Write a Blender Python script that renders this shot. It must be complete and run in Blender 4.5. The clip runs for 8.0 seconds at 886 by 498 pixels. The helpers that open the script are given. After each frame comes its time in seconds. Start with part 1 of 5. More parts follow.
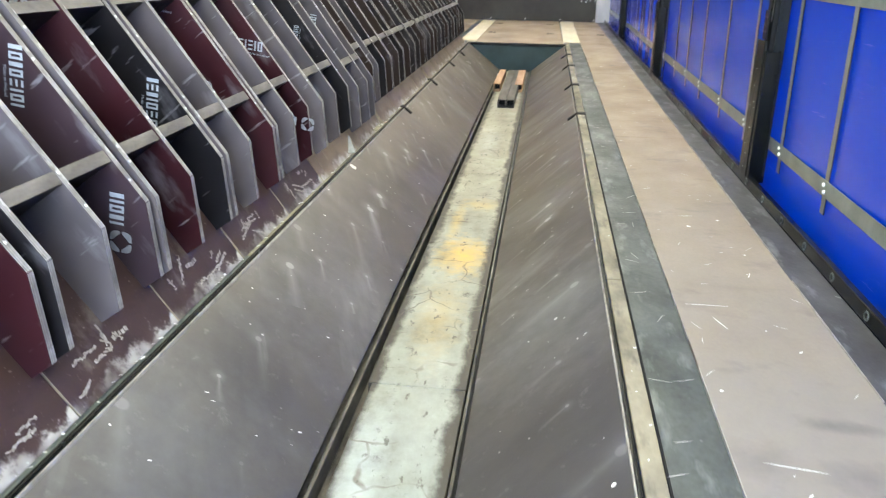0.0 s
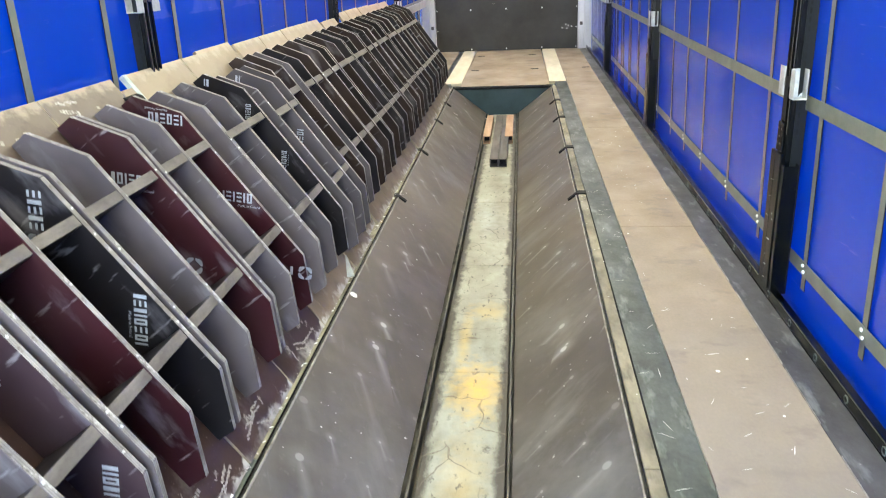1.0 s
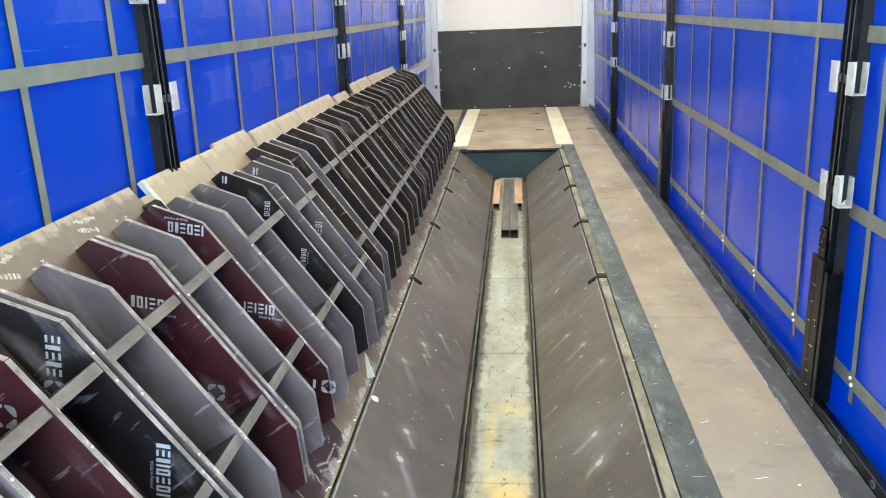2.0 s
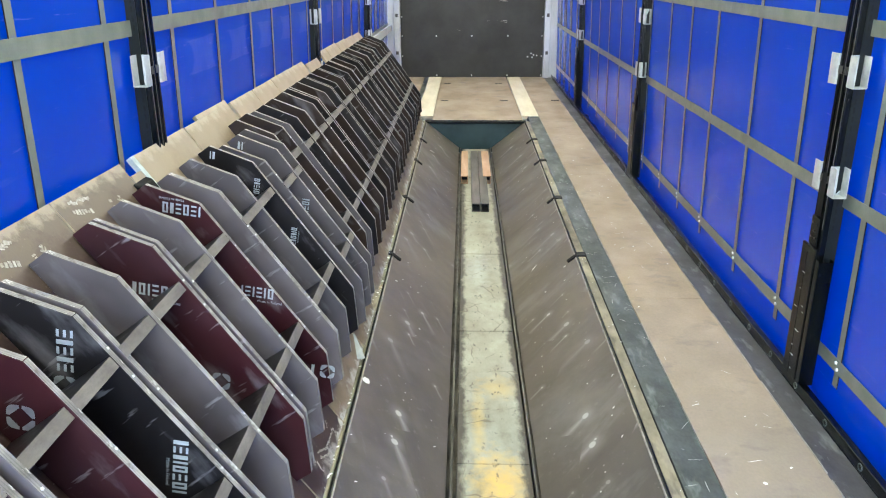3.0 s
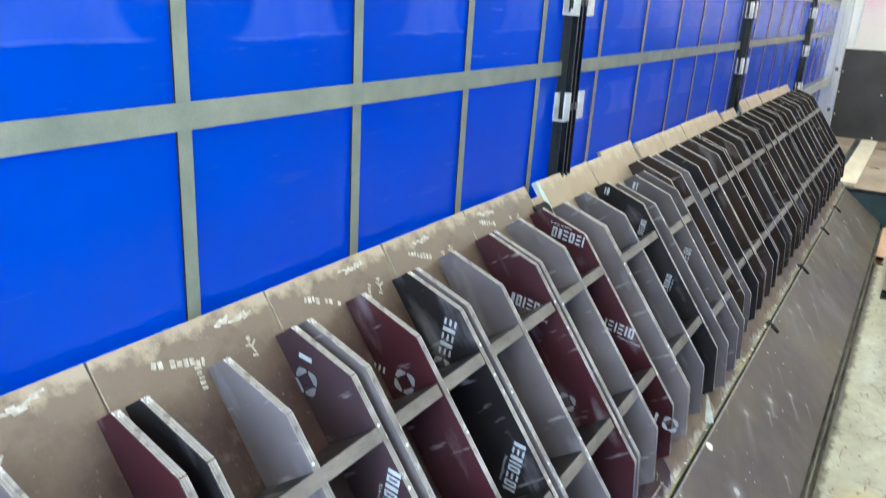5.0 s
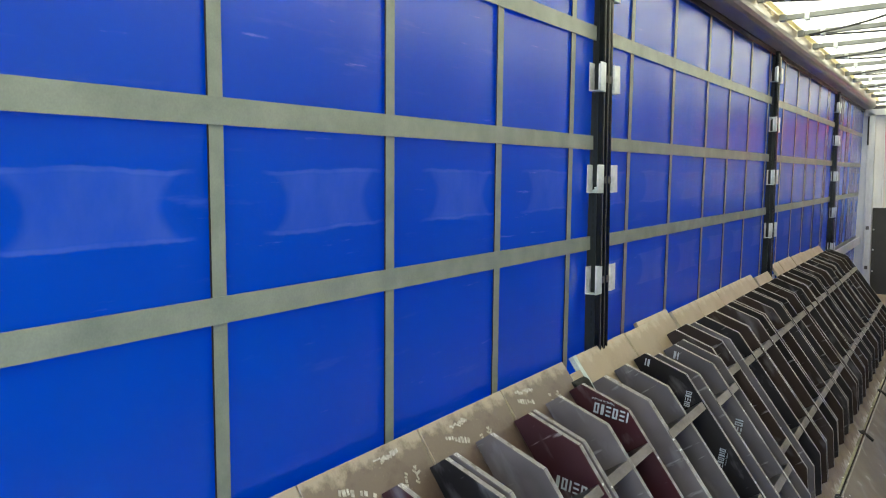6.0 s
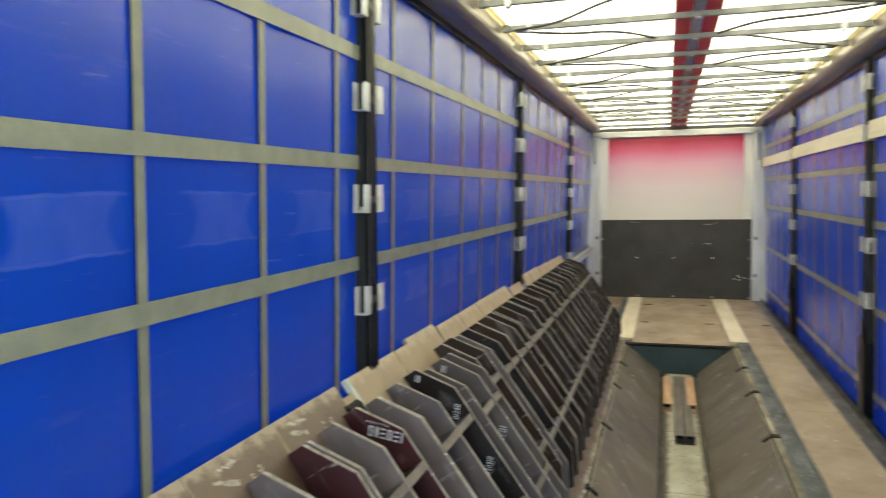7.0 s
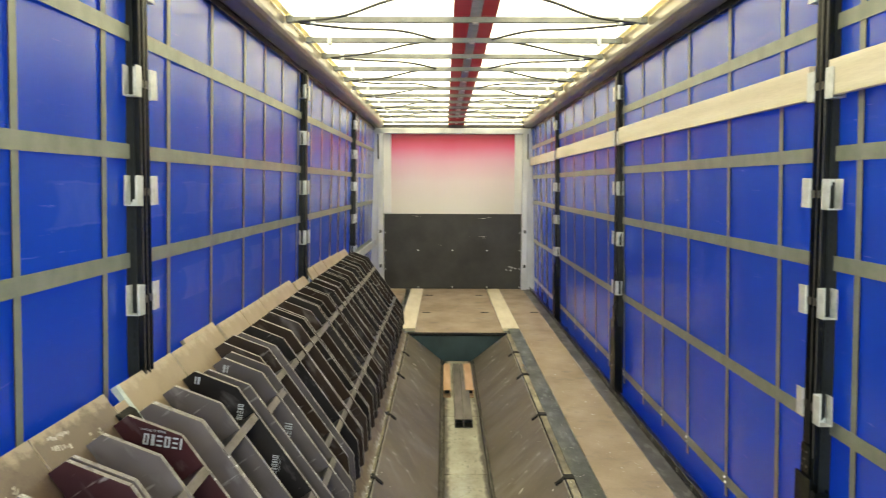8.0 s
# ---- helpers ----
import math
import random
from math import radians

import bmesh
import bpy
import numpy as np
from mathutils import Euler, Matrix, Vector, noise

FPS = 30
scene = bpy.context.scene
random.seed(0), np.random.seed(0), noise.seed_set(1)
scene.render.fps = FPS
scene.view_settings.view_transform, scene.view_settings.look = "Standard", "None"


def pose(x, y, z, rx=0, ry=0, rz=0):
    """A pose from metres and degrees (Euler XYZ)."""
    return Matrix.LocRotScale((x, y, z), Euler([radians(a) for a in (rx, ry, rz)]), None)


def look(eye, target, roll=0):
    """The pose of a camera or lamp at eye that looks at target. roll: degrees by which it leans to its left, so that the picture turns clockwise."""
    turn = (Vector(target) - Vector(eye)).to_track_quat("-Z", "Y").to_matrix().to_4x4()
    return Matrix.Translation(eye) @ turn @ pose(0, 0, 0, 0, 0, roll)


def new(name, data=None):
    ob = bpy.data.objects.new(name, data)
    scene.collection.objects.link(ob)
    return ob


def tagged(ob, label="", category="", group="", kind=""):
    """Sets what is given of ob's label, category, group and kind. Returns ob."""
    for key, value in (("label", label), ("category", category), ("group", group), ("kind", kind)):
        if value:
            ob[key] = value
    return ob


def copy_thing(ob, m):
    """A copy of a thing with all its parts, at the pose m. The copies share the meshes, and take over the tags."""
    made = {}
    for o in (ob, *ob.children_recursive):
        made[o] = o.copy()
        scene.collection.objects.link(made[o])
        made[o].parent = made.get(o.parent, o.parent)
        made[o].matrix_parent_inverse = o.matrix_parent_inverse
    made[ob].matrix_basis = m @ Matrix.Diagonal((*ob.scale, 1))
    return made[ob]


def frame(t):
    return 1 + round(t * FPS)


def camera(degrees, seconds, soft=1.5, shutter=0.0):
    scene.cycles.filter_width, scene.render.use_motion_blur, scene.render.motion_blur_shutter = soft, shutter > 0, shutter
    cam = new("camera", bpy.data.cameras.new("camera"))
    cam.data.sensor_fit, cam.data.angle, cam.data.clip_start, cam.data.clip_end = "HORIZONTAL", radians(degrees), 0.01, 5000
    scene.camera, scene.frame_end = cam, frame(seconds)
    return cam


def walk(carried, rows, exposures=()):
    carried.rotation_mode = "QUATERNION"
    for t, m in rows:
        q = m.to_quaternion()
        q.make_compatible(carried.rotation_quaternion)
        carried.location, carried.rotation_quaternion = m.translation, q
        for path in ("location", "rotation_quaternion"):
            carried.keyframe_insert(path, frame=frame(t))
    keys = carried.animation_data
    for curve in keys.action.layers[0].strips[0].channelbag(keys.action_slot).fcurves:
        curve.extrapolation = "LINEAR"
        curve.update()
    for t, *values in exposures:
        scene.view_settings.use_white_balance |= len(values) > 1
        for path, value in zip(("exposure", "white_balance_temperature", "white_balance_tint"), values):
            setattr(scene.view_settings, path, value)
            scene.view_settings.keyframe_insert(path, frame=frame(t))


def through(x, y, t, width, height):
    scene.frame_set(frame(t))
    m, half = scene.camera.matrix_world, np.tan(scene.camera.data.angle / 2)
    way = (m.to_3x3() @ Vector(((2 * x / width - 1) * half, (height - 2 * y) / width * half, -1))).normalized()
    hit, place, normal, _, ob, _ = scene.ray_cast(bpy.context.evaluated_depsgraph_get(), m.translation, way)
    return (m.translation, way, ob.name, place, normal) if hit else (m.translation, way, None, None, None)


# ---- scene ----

# ---------------------------------------------------------------- camera
cam = camera(61.6, 8.0, soft=1.05, shutter=0.3)
PATH = [
    (0, (0.345, 0.224, 0.880), (0.106, 2.072, 0.155), 0.9),
    (0.2, (0.348, 0.266, 0.992), (0.072, 2.082, 0.211), 0.8),
    (0.5, (0.331, 0.347, 1.048), (0.056, 2.201, 0.351), 0.7),
    (1, (0.238, 0.564, 1.331), (0.025, 2.418, 0.611), -2.6),
    (1.2, (0.216, 0.587, 1.404), (0.012, 2.431, 0.658), -1.5),
    (1.5, (0.192, 0.645, 1.463), (-0.030, 2.506, 0.765), -1.2),
    (1.7, (0.172, 0.694, 1.503), (-0.062, 2.587, 0.899), -2.0),
    (2.8, (-0.099, 0.801, 1.559), (-0.177, 2.677, 0.868), -0.9),
    (3, (-0.101, 0.796, 1.585), (-0.157, 2.666, 0.879), -0.2),
    (3.5, (-0.121, 0.801, 1.597), (-0.160, 2.655, 0.848), 0.5),
    (4, (-0.128, 0.776, 1.608), (-0.322, 2.625, 0.872), 0.9),
    (4.2, (-0.113, 0.771, 1.604), (-0.558, 2.579, 0.875), 1.9),
    (4.5, (-0.098, 0.746, 1.604), (-0.835, 2.446, 0.854), 3.2),
    (4.7, (-0.080, 0.735, 1.611), (-0.970, 2.369, 0.878), 2.1),
    (5, (-0.070, 0.727, 1.628), (-1.073, 2.336, 0.992), 2.3),
    (5.2, (-0.065, 0.724, 1.643), (-1.126, 2.341, 1.133), 1.9),
    (6.3, (-0.083, 0.751, 1.642), (-1.195, 2.408, 1.507), -2.0),
    (6.5, (-0.100, 0.757, 1.656), (-1.123, 2.469, 1.511), -1.6),
    (6.8, (-0.110, 0.781, 1.661), (-0.892, 2.615, 1.511), -1.3),
    (7, (-0.121, 0.793, 1.662), (-0.695, 2.703, 1.511), -0.9),
    (7.2, (-0.123, 0.793, 1.664), (-0.517, 2.748, 1.512), -0.6),
    (7.5, (-0.122, 0.805, 1.661), (-0.318, 2.789, 1.508), 0.1),
    (7.8, (-0.129, 0.791, 1.667), (-0.223, 2.782, 1.507), 0.1),
    (8, (-0.128, 0.784, 1.671), (-0.132, 2.777, 1.497), 0.2),
]
EXPOSURES = [(0.0, 2.9, 6000, 12), (0.5, 2.94, 6100, 13), (1.2, 2.93, 6000, 12), (3.0, 2.85, 5750, 9), (4.1, 2.92, 5700, 8), (5.2, 2.74, 5600, 8), (6.4, 1.95, 6450, 7), (7.2, 2.22, 6900, 7), (8.0, 2.32, 7250, 6)]
walk(cam, [(t, look(eye, target, roll)) for t, eye, target, roll in PATH], EXPOSURES)

# ---------------------------------------------------------------- light
SUN_EL, SUN_AZ = 72.0, 180.0   # degrees: height, compass turn from +y clockwise
world = bpy.data.worlds.new("sky")
scene.world = world
world.use_nodes = True
wn = world.node_tree
sky = wn.nodes.new("ShaderNodeTexSky")
sky.sky_type = "NISHITA"
sky.sun_disc = False
sky.sun_elevation = radians(SUN_EL)
sky.sun_rotation = radians(SUN_AZ)
wn.nodes["Background"].inputs["Strength"].default_value = 0.15
wn.links.new(sky.outputs["Color"], wn.nodes["Background"].inputs["Color"])

sun_data = bpy.data.lights.new("sun", "SUN")
sun_data.energy = 5.0
sun_data.angle = radians(0.6)
sun_data.color = (1.0, 0.95, 0.86)
sun = new("sun", sun_data)
az, el = radians(SUN_AZ), radians(SUN_EL)
sun_dir = Vector((math.sin(az) * math.cos(el), math.cos(az) * math.cos(el), math.sin(el)))
sun.matrix_world = look(sun_dir * 40, (0, 0, 0))

# the sky's light through the open rear end of the trailer
rear_data = bpy.data.lights.new("rear_opening", "AREA")
rear_data.shape = "RECTANGLE"
rear_data.size, rear_data.size_y = 2.4, 2.5
rear_data.energy = 14.5
rear_data.color = (0.84, 0.95, 1.0)
rear_light = new("rear_opening", rear_data)
rear_light.matrix_world = look((0, -1.02, 1.3), (0, 5, 1.0))


# ---------------------------------------------------------------- materials
def material(name):
    m = bpy.data.materials.new(name)
    m.use_nodes = True
    nt = m.node_tree
    return m, nt, nt.nodes, nt.links, nt.nodes["Principled BSDF"]


def noise_node(nt, scale, detail=4.0, rough=0.55, stretch=(1, 1, 1), coords="Object", turn=0.0):
    tc = nt.nodes.new("ShaderNodeTexCoord")
    mp = nt.nodes.new("ShaderNodeMapping")
    mp.inputs["Scale"].default_value = stretch
    mp.inputs["Rotation"].default_value = (0, 0, radians(turn))
    nz = nt.nodes.new("ShaderNodeTexNoise")
    nz.inputs["Scale"].default_value = scale
    nz.inputs["Detail"].default_value = detail
    nz.inputs["Roughness"].default_value = rough
    nt.links.new(tc.outputs[coords], mp.inputs["Vector"])
    nt.links.new(mp.outputs["Vector"], nz.inputs["Vector"])
    return nz.outputs["Fac"]


def ramp(nt, fac, stops):
    r = nt.nodes.new("ShaderNodeValToRGB")
    els = r.color_ramp.elements
    while len(els) < len(stops):
        els.new(0.5)
    for e, (p, c) in zip(els, stops):
        e.position = p
        e.color = (*c, 1) if len(c) == 3 else c
    nt.links.new(fac, r.inputs["Fac"])
    return r.outputs["Color"]


def grey(v):
    return (v, v, v)


def mixed(nt, fac, a, b, mode="MIX"):
    mx = nt.nodes.new("ShaderNodeMix")
    mx.data_type = "RGBA"
    mx.blend_type = mode
    for sock, val in ((mx.inputs[0], fac), (mx.inputs[6], a), (mx.inputs[7], b)):
        if isinstance(val, (int, float)):
            sock.default_value = val
        elif isinstance(val, tuple):
            sock.default_value = (*val, 1)
        else:
            nt.links.new(val, sock)
    return mx.outputs[2]


def bump(nt, bsdf, fac, strength=0.2, dist=0.01):
    b = nt.nodes.new("ShaderNodeBump")
    b.inputs["Strength"].default_value = strength
    b.inputs["Distance"].default_value = dist
    nt.links.new(fac, b.inputs["Height"])
    nt.links.new(b.outputs["Normal"], bsdf.inputs["Normal"])


def surface(name, dark, light, scale=6, stretch=(1, 1, 1), rough=(0.4, 0.6), metal=0.0, relief=0.1,
            fine=60, spec=0.5, rear_light_tint=None, spots=None, spot_scale=18, spot_at=0.68, coords="Object", vary=0.0, streak=None, stains=()):
    """A worn surface: two tones in large noise, a fine grain, spots or scratches with a shape of their own."""
    m, nt, nodes, links, bsdf = material(name)
    big = noise_node(nt, scale, 5, 0.6, stretch, coords)
    col = ramp(nt, big, [(0.3, dark), (0.7, light)])
    grain = noise_node(nt, fine, 3, 0.7, stretch, coords)
    col = mixed(nt, 0.35, col, ramp(nt, grain, [(0.25, grey(0.35)), (0.75, grey(0.65))]), "OVERLAY")
    # optional tone towards the rear, standing in for the cool light there
    if rear_light_tint:
        col = mixed(nt, rear_light_mask(nt), col, rear_light_tint)
    if streak:
        s = noise_node(nt, streak[0], 4, 0.6, streak[1], coords)
        col = mixed(nt, ramp(nt, s, [(streak[3], grey(0)), (streak[3] + 0.12, grey(streak[4]))]), col, streak[2])
    for cx, cy, rx, ry, k, tone in stains:
        col = mixed(nt, mixed(nt, 1.0, spot_mask(nt, cx, cy, rx, ry), grey(k), "MULTIPLY"), col, tone)
    if spots:
        s = noise_node(nt, spot_scale, 2, 0.5, (1, 1, 1), coords)
        col = mixed(nt, ramp(nt, s, [(spot_at, grey(0)), (spot_at + 0.05, grey(0.8))]), col, spots)
    if vary:
        oi = nodes.new("ShaderNodeObjectInfo")
        col = mixed(nt, 1.0, col, ramp(nt, oi.outputs["Random"], [(0, grey(1 - vary)), (1, grey(1.0))]), "MULTIPLY")
    links.new(col, bsdf.inputs["Base Color"])
    bsdf.inputs["Metallic"].default_value = metal
    bsdf.inputs["Specular IOR Level"].default_value = spec
    links.new(ramp(nt, big, [(0.3, grey(rough[1])), (0.7, grey(rough[0]))]), bsdf.inputs["Roughness"])
    bump(nt, bsdf, grain, relief, 0.004)
    return m


def rear_light_mask(nt):
    """1 towards the rear end, fading out raggedly: paints the cool rear light in."""
    tc = nt.nodes.new("ShaderNodeTexCoord")
    sp = nt.nodes.new("ShaderNodeSeparateXYZ")
    nt.links.new(tc.outputs["Object"], sp.inputs[0])
    ad = nt.nodes.new("ShaderNodeMath")
    ad.operation = "MULTIPLY_ADD"
    nt.links.new(noise_node(nt, 1.6, 6, 0.65), ad.inputs[0])
    ad.inputs[1].default_value = 3.0
    nt.links.new(sp.outputs["Y"], ad.inputs[2])
    sc = nt.nodes.new("ShaderNodeMath")
    sc.operation = "MULTIPLY"
    nt.links.new(ad.outputs[0], sc.inputs[0])
    sc.inputs[1].default_value = 0.1
    return ramp(nt, sc.outputs[0], [(0.3, grey(0.8)), (0.58, grey(0.0))])


def curtain_material(name):
    m, nt, nodes, links, bsdf = material(name)
    big = noise_node(nt, 1.6, 4, 0.6, (1, 1, 0.6))
    col = ramp(nt, big, [(0.3, (0.0003, 0.05, 0.255)), (0.7, (0.0005, 0.068, 0.335))])
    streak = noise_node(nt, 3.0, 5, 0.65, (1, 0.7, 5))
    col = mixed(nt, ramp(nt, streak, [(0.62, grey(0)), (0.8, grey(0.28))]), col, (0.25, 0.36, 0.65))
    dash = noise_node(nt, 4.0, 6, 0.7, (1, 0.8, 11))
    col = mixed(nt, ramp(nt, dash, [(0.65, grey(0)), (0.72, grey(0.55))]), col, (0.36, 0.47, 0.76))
    # faint pale waisted patches with brighter rims, one in each field between the straps
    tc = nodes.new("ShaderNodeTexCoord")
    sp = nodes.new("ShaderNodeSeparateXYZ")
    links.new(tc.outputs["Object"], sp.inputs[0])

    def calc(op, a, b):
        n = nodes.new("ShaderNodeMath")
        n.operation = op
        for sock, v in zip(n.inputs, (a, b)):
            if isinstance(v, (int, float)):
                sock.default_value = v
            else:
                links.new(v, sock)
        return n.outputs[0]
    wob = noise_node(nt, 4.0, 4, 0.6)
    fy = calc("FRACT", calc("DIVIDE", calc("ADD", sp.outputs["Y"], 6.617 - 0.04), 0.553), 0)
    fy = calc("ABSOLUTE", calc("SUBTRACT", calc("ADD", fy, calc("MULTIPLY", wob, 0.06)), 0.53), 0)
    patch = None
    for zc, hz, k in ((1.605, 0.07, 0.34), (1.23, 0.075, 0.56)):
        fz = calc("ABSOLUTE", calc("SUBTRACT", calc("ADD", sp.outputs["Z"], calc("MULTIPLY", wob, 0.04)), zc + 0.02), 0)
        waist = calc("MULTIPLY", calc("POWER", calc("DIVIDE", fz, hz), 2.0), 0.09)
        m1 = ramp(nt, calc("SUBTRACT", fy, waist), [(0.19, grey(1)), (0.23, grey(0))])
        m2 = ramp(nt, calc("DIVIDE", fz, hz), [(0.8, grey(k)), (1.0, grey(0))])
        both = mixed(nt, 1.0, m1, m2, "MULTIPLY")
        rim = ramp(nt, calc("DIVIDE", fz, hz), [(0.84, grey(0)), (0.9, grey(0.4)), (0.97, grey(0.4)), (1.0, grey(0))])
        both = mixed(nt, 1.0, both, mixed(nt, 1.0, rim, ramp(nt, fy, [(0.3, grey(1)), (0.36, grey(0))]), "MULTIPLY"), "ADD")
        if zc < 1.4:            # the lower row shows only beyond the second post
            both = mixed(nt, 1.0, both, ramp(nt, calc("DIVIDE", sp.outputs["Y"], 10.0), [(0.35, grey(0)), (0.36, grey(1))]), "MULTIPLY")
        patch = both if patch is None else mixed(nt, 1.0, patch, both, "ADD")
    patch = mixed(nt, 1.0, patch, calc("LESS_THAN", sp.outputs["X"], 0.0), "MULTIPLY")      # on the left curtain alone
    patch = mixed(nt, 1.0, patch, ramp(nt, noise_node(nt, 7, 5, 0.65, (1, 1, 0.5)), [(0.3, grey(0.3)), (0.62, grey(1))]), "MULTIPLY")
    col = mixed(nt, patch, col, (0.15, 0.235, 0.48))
    links.new(col, bsdf.inputs["Base Color"])
    bsdf.inputs["Roughness"].default_value = 0.6
    bsdf.inputs["Specular IOR Level"].default_value = 0.1
    fold = noise_node(nt, 1.3, 3, 0.5, (1, 1.5, 0.35))
    bump(nt, bsdf, fold, 0.2, 0.05)
    gloss = nodes.new("ShaderNodeBsdfGlossy")
    gloss.inputs["Roughness"].default_value = 0.25
    links.new(bsdf.inputs["Normal"].links[0].from_socket, gloss.inputs["Normal"])
    fres = nodes.new("ShaderNodeFresnel")
    fres.inputs["IOR"].default_value = 1.68
    tr = nodes.new("ShaderNodeBsdfTranslucent")
    tr.inputs["Color"].default_value = (0.0004, 0.195, 0.9, 1)
    mx = nodes.new("ShaderNodeMixShader")
    mx.inputs[0].default_value = 0.45
    links.new(bsdf.outputs[0], mx.inputs[1])
    links.new(tr.outputs[0], mx.inputs[2])
    shine = nodes.new("ShaderNodeMixShader")
    links.new(fres.outputs[0], shine.inputs[0])
    links.new(mx.outputs[0], shine.inputs[1])
    links.new(gloss.outputs[0], shine.inputs[2])
    links.new(shine.outputs[0], nodes["Material Output"].inputs["Surface"])
    return m


def tarp_material(name, colour, through):
    m, nt, nodes, links, bsdf = material(name)
    n = noise_node(nt, 2.0, 4)
    links.new(ramp(nt, n, [(0.3, tuple(c * 0.85 for c in colour)), (0.7, colour)]), bsdf.inputs["Base Color"])
    bsdf.inputs["Roughness"].default_value = 0.5
    tr = nodes.new("ShaderNodeBsdfTranslucent")
    tr.inputs["Color"].default_value = (*colour, 1)
    mx = nodes.new("ShaderNodeMixShader")
    mx.inputs[0].default_value = through
    links.new(bsdf.outputs[0], mx.inputs[1])
    links.new(tr.outputs[0], mx.inputs[2])
    links.new(mx.outputs[0], nodes["Material Output"].inputs["Surface"])
    return m


def rib_material(name, film):
    """Film-faced plywood: dark brown, red-brown or mauve film, a satin sheen, worn pale scuffs."""
    m, nt, nodes, links, bsdf = material(name)
    oi = nodes.new("ShaderNodeObjectInfo")
    wm = nodes.new("ShaderNodeMath")
    wm.operation = "MULTIPLY"
    links.new(oi.outputs["Random"], wm.inputs[0])
    wm.inputs[1].default_value = 37.0

    def own_noise(scale, detail, stretch=(1, 1, 1)):
        n = nodes.new("ShaderNodeTexNoise")
        n.noise_dimensions = "4D"
        tc = nodes.new("ShaderNodeTexCoord")
        mp = nodes.new("ShaderNodeMapping")
        mp.inputs["Scale"].default_value = stretch
        links.new(tc.outputs["Object"], mp.inputs["Vector"])
        links.new(mp.outputs["Vector"], n.inputs["Vector"])
        links.new(wm.outputs[0], n.inputs["W"])
        n.inputs["Scale"].default_value = scale
        n.inputs["Detail"].default_value = detail
        return n.outputs["Fac"]
    k = 0.55 if max(film) > 0.055 else 0.2
    slate = tuple((1 - k) * c + k * g for c, g in zip(film, (0.085, 0.079, 0.09)))
    deep = tuple(0.6 * c for c in film)
    col = ramp(nt, own_noise(2.4, 3), [(0.32, deep), (0.5, film), (0.68, slate)])
    big = own_noise(6, 5)
    col = mixed(nt, 1.0, col, ramp(nt, big, [(0.25, grey(0.72)), (0.75, grey(1.0))]), "MULTIPLY")
    scuff = own_noise(14, 6, (1, 1, 0.35))
    col = mixed(nt, ramp(nt, scuff, [(0.58, grey(0)), (0.76, grey(0.45))]), col, (0.3, 0.29, 0.31))
    line_ = own_noise(30, 3, (0.25, 1, 1.6))
    col = mixed(nt, ramp(nt, line_, [(0.65, grey(0)), (0.71, grey(0.45))]), col, (0.4, 0.39, 0.4))
    links.new(col, bsdf.inputs["Base Color"])
    links.new(ramp(nt, big, [(0.3, grey(0.42)), (0.7, grey(0.3))]), bsdf.inputs["Roughness"])
    bsdf.inputs["Specular IOR Level"].default_value = 0.18
    bump(nt, bsdf, noise_node(nt, 220, 2), 0.06, 0.002)
    return m


def ply_edge_material(name):
    """Sawn plywood edges: veneers in turn pale and dark across the thickness, rubbed and with dust in places."""
    m, nt, nodes, links, bsdf = material(name)
    tc = nodes.new("ShaderNodeTexCoord")
    sp = nodes.new("ShaderNodeSeparateXYZ")
    links.new(tc.outputs["Generated"], sp.inputs[0])
    ply = ramp(nt, sp.outputs["Y"], [(0.0, grey(0.95)), (0.2, grey(0.8)), (0.28, grey(0.45)), (0.38, grey(0.9)), (0.5, grey(0.85)),
                                     (0.6, grey(0.5)), (0.72, grey(0.9)), (1.0, grey(0.95))])
    big = noise_node(nt, 9, 5, 0.6)
    col = ramp(nt, big, [(0.3, (0.11, 0.102, 0.094)), (0.52, (0.255, 0.243, 0.228)), (0.72, (0.52, 0.51, 0.495))])
    col = mixed(nt, 0.8, col, ply, "MULTIPLY")
    wear = noise_node(nt, 26, 5, 0.7, (1, 1, 0.5))
    col = mixed(nt, ramp(nt, wear, [(0.6, grey(0)), (0.68, grey(0.7))]), col, (0.68, 0.67, 0.64))
    col = mixed(nt, ramp(nt, noise_node(nt, 34, 4, 0.6), [(0.56, grey(0)), (0.66, grey(0.8))]), col, (0.08, 0.066, 0.055))
    links.new(col, bsdf.inputs["Base Color"])
    bsdf.inputs["Roughness"].default_value = 0.6
    bump(nt, bsdf, wear, 0.25, 0.004)
    return m


def fading_panel_material(name):
    """A printed sheet: red along its upper edge, fading through pink into white."""
    m, nt, nodes, links, bsdf = material(name)
    tc = nodes.new("ShaderNodeTexCoord")
    sp = nodes.new("ShaderNodeSeparateXYZ")
    links.new(tc.outputs["Object"], sp.inputs[0])
    ad = nodes.new("ShaderNodeMath")
    ad.operation = "MULTIPLY_ADD"
    links.new(noise_node(nt, 1.2, 3, 0.5, (1, 1, 0.3)), ad.inputs[0])
    ad.inputs[1].default_value = 0.22
    links.new(sp.outputs["Z"], ad.inputs[2])
    mr = nodes.new("ShaderNodeMapRange")
    mr.inputs["From Min"].default_value = 1.42
    mr.inputs["From Max"].default_value = 2.58
    links.new(ad.outputs[0], mr.inputs["Value"])
    col = ramp(nt, mr.outputs[0], [(0.0, (0.68, 0.63, 0.56)), (0.34, (0.67, 0.55, 0.55)), (0.64, (0.66, 0.32, 0.43)), (0.81, (0.62, 0.09, 0.19)), (0.92, (0.56, 0.01, 0.05))])
    links.new(col, bsdf.inputs["Base Color"])
    bsdf.inputs["Roughness"].default_value = 0.3
    return m


